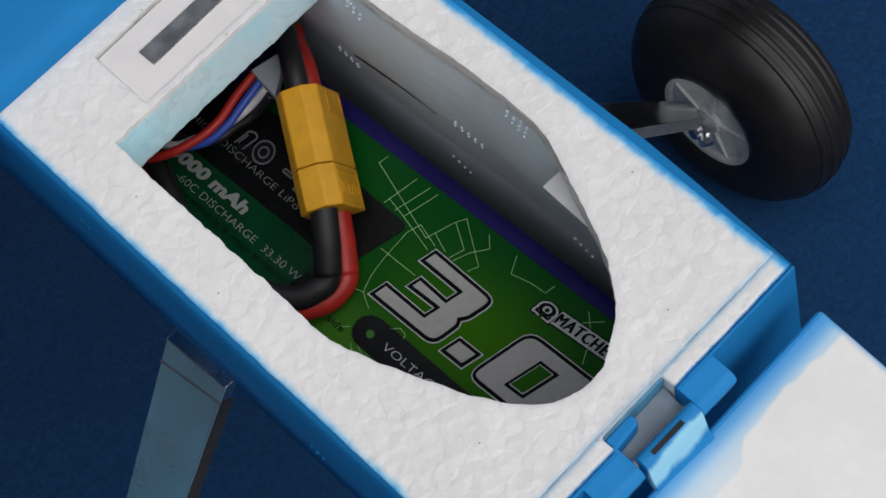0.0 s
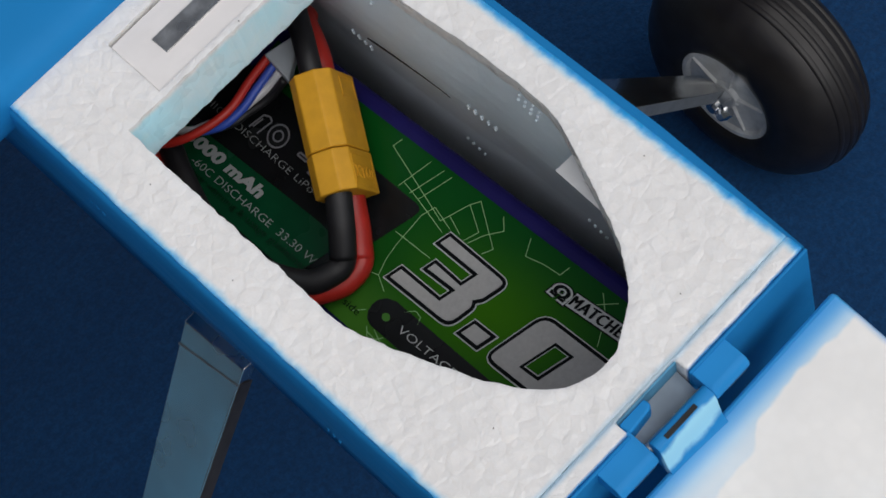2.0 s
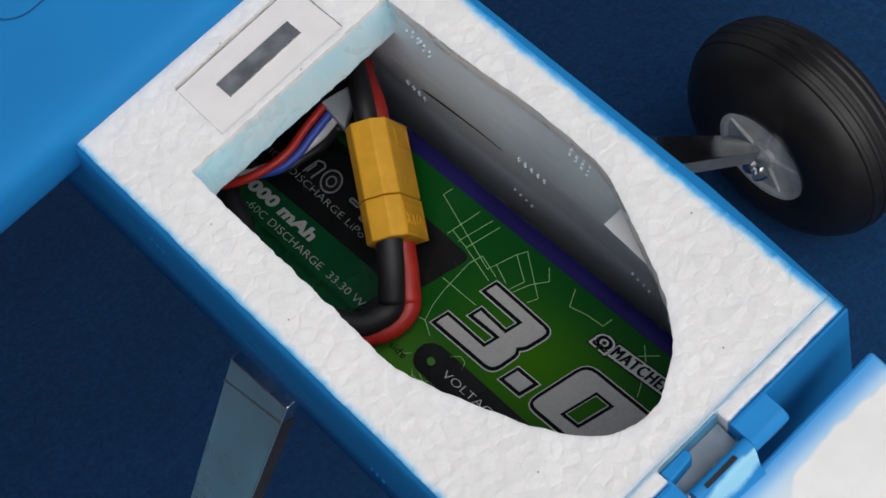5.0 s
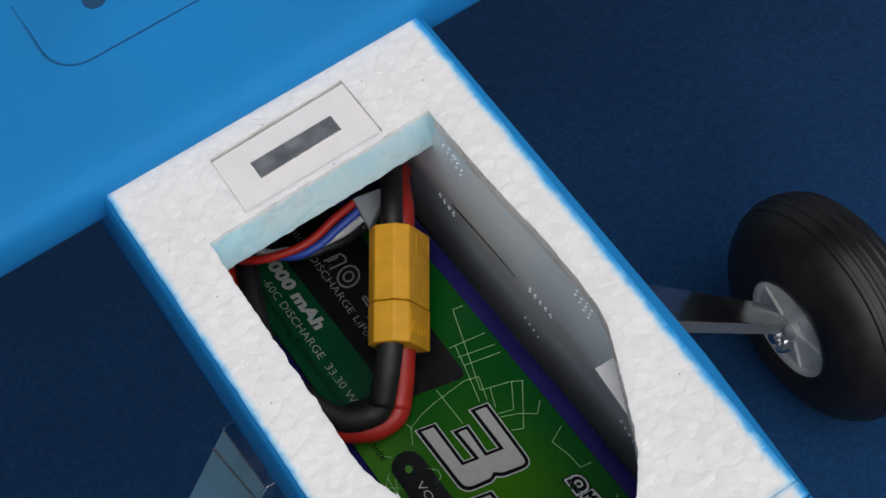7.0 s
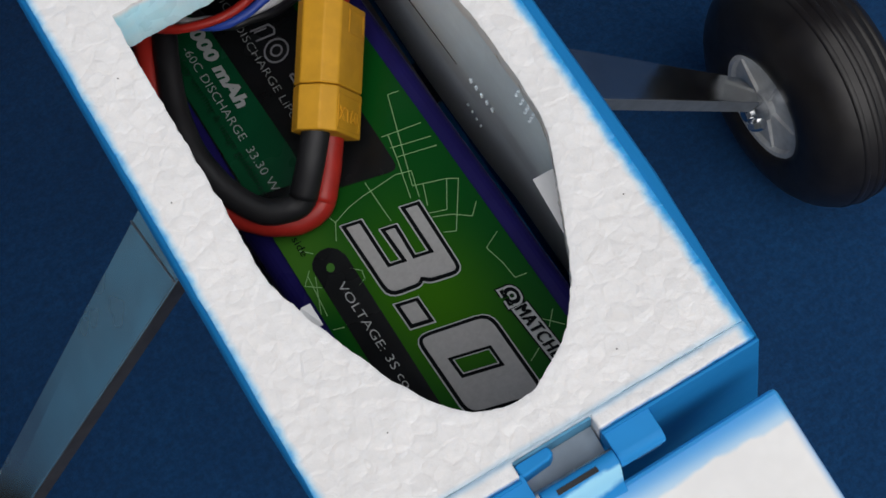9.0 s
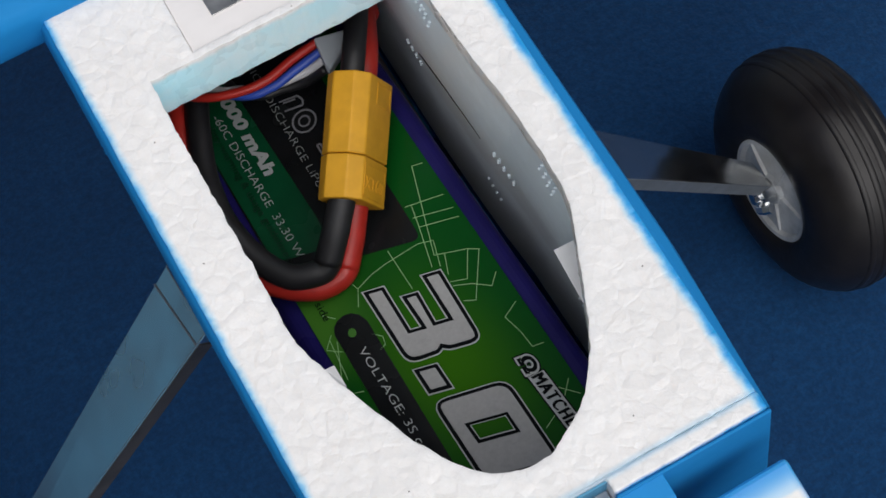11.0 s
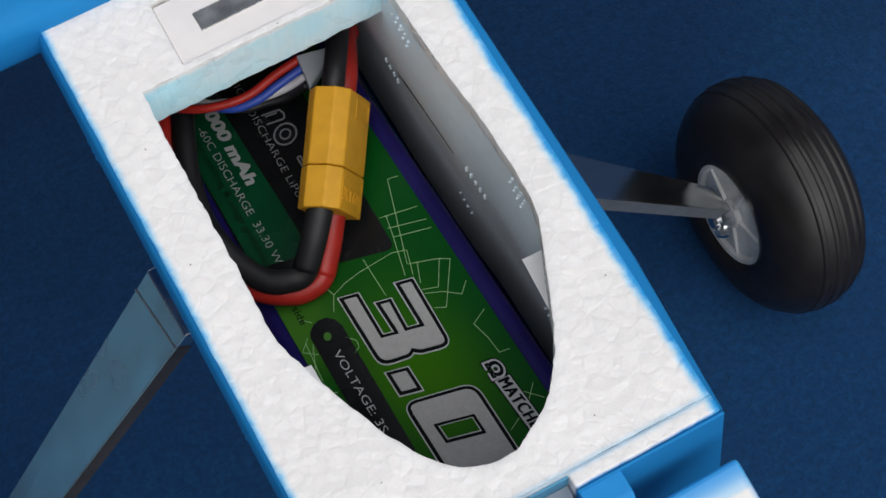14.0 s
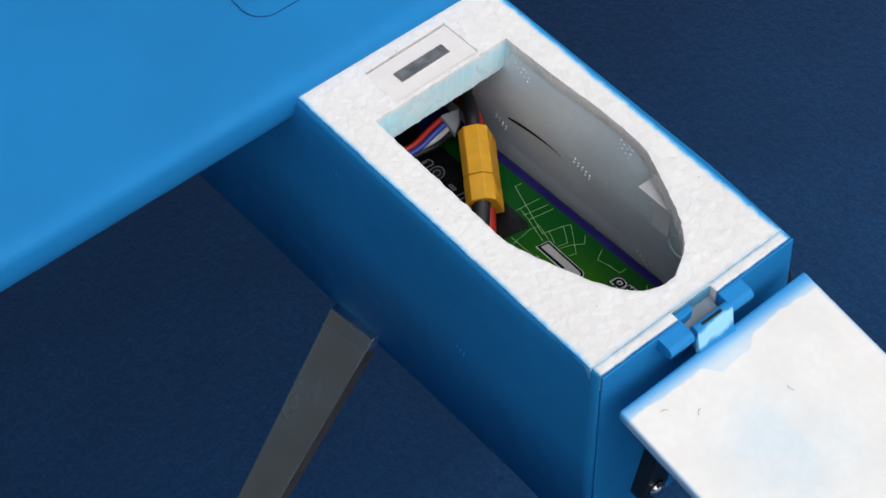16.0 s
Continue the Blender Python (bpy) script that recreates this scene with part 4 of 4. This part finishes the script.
def words(name, text, size, x, y, mat, layer, parent, length, slant=0.0, bold=0.0, turn=0.0, note="", spacing=1.0):
    """Text from the built-in font, laid on the label: it runs towards the nose, its top to +x."""
    cu = bpy.data.curves.new(name, "FONT")
    cu.body, cu.size, cu.offset = text, size, bold
    cu.space_character = spacing
    plain = cu.copy()
    plain.offset = 0.0
    cu.resolution_u = 3
    ob = bpy.data.objects.new(name, cu)
    scene.collection.objects.link(ob)
    bpy.context.view_layer.update()
    me = bpy.data.meshes.new_from_object(ob.evaluated_get(bpy.context.evaluated_depsgraph_get()))
    ob.data = plain
    bpy.context.view_layer.update()
    thin = bpy.data.meshes.new_from_object(ob.evaluated_get(bpy.context.evaluated_depsgraph_get()))
    start = min(v.co.x for v in thin.vertices)
    stretch = length / (max(v.co.x for v in thin.vertices) - start)
    bpy.data.meshes.remove(thin)
    bpy.data.objects.remove(ob)
    bpy.data.curves.remove(cu)
    bpy.data.curves.remove(plain)
    bm = bmesh.new()
    bm.from_mesh(me)
    bpy.data.meshes.remove(me)
    for v in bm.verts:
        a, b = (v.co.x - start) * stretch, v.co.y
        px, py = x + b + turn * a, y - a - slant * b
        v.co = (px, py, film(px, py) + E_ * layer)
    return part(name, bm, mat, parent, note)


words("lettering", "VOLTAGE: 3S co", 0.033, 0.331, 0.845, INK_WHITE, 3.5, label, 0.345, 0.12, -0.0004, 0.025)
words("lettering", "3000 mAh", 0.050, 0.349, 1.762, INK_SOFT, 4.5, label, 0.318, 0.3, 0.0026, 0.02)
words("lettering", "-60C DISCHARGE  33.30 W", 0.034, 0.308, 1.694, INK_SOFT, 4.5, label, 0.524, 0.12, -0.0004, 0.014)
words("lettering", "safety warning & usage guidelines", 0.030, 0.281, 1.70, INK_GREEN_DARK, 4.5, label, 0.520, 0.12, 0, 0.01)
words("lettering", "HIGH DISCHARGE LiPo BA", 0.032, 0.464, 1.783, INK_SOFT, 3.5, label, 0.536, 0.12, -0.0007, -0.008)
def word_band(x, y, length, height, margin, slant, turn, mat, layer):
    """A printed strip behind a word, with its margin on all sides."""
    bm = bmesh.new()
    rows = []
    for j in range(5):
        b = -margin + (height + 2 * margin) * j / 4
        row = []
        for i in range(25):
            a = -margin + (length + 2 * margin) * i / 24
            px, py = x + b + turn * a, y - a - slant * b
            row.append(bm.verts.new((px, py, film(px, py) + E_ * layer)))
        rows.append(row)
    for lo, hi in zip(rows, rows[1:]):
        for i in range(24):
            bm.faces.new((lo[i], lo[i + 1], hi[i + 1], hi[i]))
    bmesh.ops.recalc_face_normals(bm, faces=bm.faces)
    if sum(f.normal.z for f in bm.faces) < 0:
        bmesh.ops.reverse_faces(bm, faces=bm.faces)
    part("printed_band", bm, mat, label)


word_band(0.677, 0.509, 0.200, 0.032, 0.0095, 0.14, 0.080, INK_BLACK, 2.2)
word_band(0.677, 0.509, 0.200, 0.032, 0.0056, 0.14, 0.080, INK_WHITE, 2.9)
# bold print: the word three times over, a hair apart
for k in range(3):
    words("lettering", "MATCHED", 0.046, 0.677 + 0.0006 * (k - 1), 0.5115 - 0.0026 * k, INK_BLACK, 4.2 + 0.5 * k, label, 0.198, 0.14, 0.0, 0.080, spacing=1.16)
words("lettering", "side", 0.030, 0.292, 1.028, INK_BLACK, 2.5, label, 0.060, 0.12)
# omega mark beside the word
words("omega_mark", "\u03a9", 0.048, 0.672, 0.571, INK_BLACK, 2.1, label, 0.044, 0.22, 0.0100, 0.0)
words("omega_mark", "\u03a9", 0.048, 0.672, 0.571, INK_WHITE, 2.8, label, 0.044, 0.22, 0.0066, 0.0)
words("omega_mark", "\u03a9", 0.048, 0.672, 0.571, INK_BLACK, 3.5, label, 0.044, 0.22, 0.0020, 0.0)
# outlined trade mark shapes: an arch, rings, a bar and a hook
mark = [arc(0.525, 1.519, 0.034, 0, 360, 20), arc(0.525, 1.519, 0.016, 0, 360, 14), [(0.492, 1.615), (0.545, 1.60), (0.552, 1.58), (0.545, 1.565), (0.492, 1.58)], [(0.50, 1.605), (0.535, 1.595)],
        [(0.520, 1.432), (0.520, 1.395), (0.530, 1.392), (0.530, 1.43), (0.520, 1.432)], [(0.50, 1.37), (0.55, 1.35), (0.55, 1.325), (0.50, 1.345), (0.50, 1.37)]]
lines("mark_shape", mark, 0.0055, INK_DIM, 3.5, label)

# ---------------------------------------------------------------- connector and cables
Lv = Vector((-0.539, -0.795, -0.255)).normalized()
Wv = Vector((0.346, -0.025, -0.935))
Wv = (Wv - Lv * Wv.dot(Lv)).normalized()
Tv = Lv.cross(Wv).normalized()
if Tv.x < 0:
    Tv = -Tv
HW, HT = 0.091, 0.065
TOP = Vector((0.606, 1.480, -0.385)) + Wv * HW + Tv * (HT - 0.008)


def plug_section(s=1.0):
    c = 0.034
    return [(-HW * s, (-HT + c) * s), ((-HW + c) * s, -HT * s), (HW * s, -HT * s), (HW * s, HT * s), ((-HW + c) * s, HT * s), (-HW * s, (HT - c) * s)]


def housing(l0, l1, s=1.0, bm=None):
    bm = bm or bmesh.new()
    a = [bm.verts.new(TOP + Lv * l0 + Wv * w + Tv * t) for w, t in plug_section(s)]
    b = [bm.verts.new(TOP + Lv * l1 + Wv * w + Tv * t) for w, t in plug_section(s)]
    bm.faces.new(a)
    bm.faces.new(b)
    for i in range(6):
        j = (i + 1) % 6
        bm.faces.new((a[i], a[j], b[j], b[i]))
    return bm


plug = thing("power_connector", tuple(TOP + Lv * 0.2 + Wv * HW), "yellow nylon two-pin power connector joined between thick cables", "connector")
shell = part("socket_housing", housing(0.0, 0.226), YELLOW, plug, "yellow nylon housing", bevel=0.005)
shell2 = part("plug_housing", housing(0.229, 0.350, 1.01), YELLOW, plug, "yellow nylon housing", bevel=0.005)


def on_face(l0, l1, w0, w1, lift, deep=0.004):
    p = TOP + Tv * (HT + lift)
    return hull8([p + Lv * l0 + Wv * w0 - Tv * deep, p + Lv * l1 + Wv * w0 - Tv * deep, p + Lv * l1 + Wv * w1 - Tv * deep, p + Lv * l0 + Wv * w1 - Tv * deep,
                  p + Lv * l0 + Wv * w0, p + Lv * l1 + Wv * w0, p + Lv * l1 + Wv * w1, p + Lv * l0 + Wv * w1])


# a shallow framed window near one end, and a frame round the moulded letters
for l0, l1, w0, w1, host in ((0.012, 0.078, -0.010, 0.080, shell), (0.243, 0.338, -0.052, 0.082, shell2)):
    for a, b, c, d in ((l0, l0 + 0.006, w0, w1), (l1 - 0.006, l1, w0, w1), (l0, l1, w0, w0 + 0.005), (l0, l1, w1 - 0.006, w1)):
        part("raised_rim", on_face(a, b, c, d, 0.0022), YELLOW, host)
# moulded type letters on the side face
cu = bpy.data.curves.new("moulded_letters", "FONT")
cu.body, cu.size, cu.extrude, cu.resolution_u = "XT60", 0.052, 0.002, 2
ob = bpy.data.objects.new("moulded_letters", cu)
scene.collection.objects.link(ob)
bpy.context.view_layer.update()
me = bpy.data.meshes.new_from_object(ob.evaluated_get(bpy.context.evaluated_depsgraph_get()))
bpy.data.objects.remove(ob)
bpy.data.curves.remove(cu)
bm = bmesh.new()
bm.from_mesh(me)
bpy.data.meshes.remove(me)
for v in bm.verts:
    v.co = TOP + Tv * (HT + 0.002 + v.co.z) + Wv * (-0.045 + v.co.x * 0.95) + Lv * (0.316 - v.co.y)
part("moulded_letters", bm, YELLOW, shell2, "moulded letters")

bot = TOP + Lv * 0.350
bl, rd = bot - Wv * 0.040, bot + Wv * 0.042
CR = 0.036


def cable(name, points, r, mat, note, sleeve=0.0):
    t = thing(name, tuple(Vector(points[len(points) // 2]) - Vector((0, 0, r))), note, "cable")
    part("sheath", tube(points, r, 14, 8), mat, t, smooth=True)
    if sleeve:
        # shrink tube over the soldered end
        a, b, c = (Vector(p) for p in points[:3])
        part("sleeve", tube([a, a.lerp(b, 0.5), b, b.lerp(c, 0.93)], sleeve, 14, 4), mat, t, "shrink tube sleeve", smooth=True)
    return t


b0 = tuple(bl - Lv * 0.02)
r0 = tuple(rd - Lv * 0.02)
cable("black_cable", [b0, (0.422, 1.112, -0.545), (0.366, 1.064, -0.600), (0.318, 1.066, -0.612), (0.258, 1.102, -0.62), (0.208, 1.20, -0.62), (0.184, 1.32, -0.61),
                      (0.190, 1.42, -0.61), (0.208, 1.507, -0.61), (0.250, 1.625, -0.60), (0.290, 1.72, -0.60), (0.36, 1.90, -0.60), (0.38, 2.2, -0.61)], CR, WIRE_BLACK, "thick black silicone cable bent over the battery", CR * 1.08)
cable("red_cable", [r0, (0.460, 1.110, -0.625), (0.404, 1.048, -0.655), (0.340, 1.042, -0.667), (0.292, 1.062, -0.668), (0.245, 1.098, -0.67), (0.190, 1.17, -0.675), (0.156, 1.27, -0.68),
                    (0.150, 1.38, -0.68), (0.155, 1.493, -0.66), (0.170, 1.561, -0.64), (0.200, 1.645, -0.62), (0.225, 1.72, -0.62), (0.24, 1.90, -0.63), (0.25, 2.2, -0.63)], CR, WIRE_RED, "thick red silicone cable bent over the battery", CR * 1.08)
for nm, p0, mat, col, far in (("black_cable", TOP - Wv * 0.040, WIRE_BLACK, "thick black silicone cable leaving the connector", (0.83, 1.72, -0.46)),
                              ("red_cable", TOP + Wv * 0.042, WIRE_RED, "thick red silicone cable leaving the connector", (0.83, 1.72, -0.56))):
    cable(nm, [tuple(p0 + Lv * 0.02), tuple(p0 - Lv * 0.08), tuple((Vector(p0) - Lv * 0.12).lerp(Vector(far), 0.6)), far, (0.80, 2.1, far[2])], 0.033, mat, col)
# balance lead: thin wires to a white plug
for nm, pts, mat in (("red_wire", [(0.20, 1.95, -0.58), (0.25, 1.72, -0.53), (0.297, 1.642, -0.50), (0.387, 1.602, -0.49), (0.469, 1.593, -0.485), (0.560, 1.612, -0.48), (0.642, 1.622, -0.475)], WIRE_RED),
                     ("blue_wire", [(0.27, 1.95, -0.60), (0.33, 1.70, -0.55), (0.40, 1.605, -0.53), (0.480, 1.582, -0.515), (0.552, 1.588, -0.50), (0.637, 1.594, -0.480)], WIRE_BLUE),
                     ("white_wire", [(0.28, 1.95, -0.58), (0.320, 1.72, -0.54), (0.348, 1.655, -0.53), (0.40, 1.635, -0.54), (0.448, 1.606, -0.54), (0.511, 1.593, -0.535), (0.578, 1.580, -0.52), (0.632, 1.566, -0.485)], WIRE_WHITE),
                     ("black_wire", [(0.34, 1.95, -0.62), (0.39, 1.68, -0.585), (0.440, 1.605, -0.565), (0.499, 1.588, -0.56), (0.568, 1.562, -0.54), (0.626, 1.540, -0.487)], WIRE_BLACK)):
    cable(nm, pts, 0.0130, mat, "thin " + nm.split("_")[0] + " wire of the balance lead")
jst = thing("balance_plug", (0.66, 1.56, -0.50), "small white plastic balance plug beside the cables", "plug")
part("body", hull8([(0.625, 1.515, -0.50), (0.691, 1.557, -0.50), (0.729, 1.608, -0.50), (0.637, 1.630, -0.50), (0.625, 1.513, -0.462), (0.691, 1.557, -0.462), (0.729, 1.608, -0.455), (0.637, 1.628, -0.455)]),
     PLASTIC_GREY, jst, "white plastic body, greyed for its shadow", bevel=0.006)
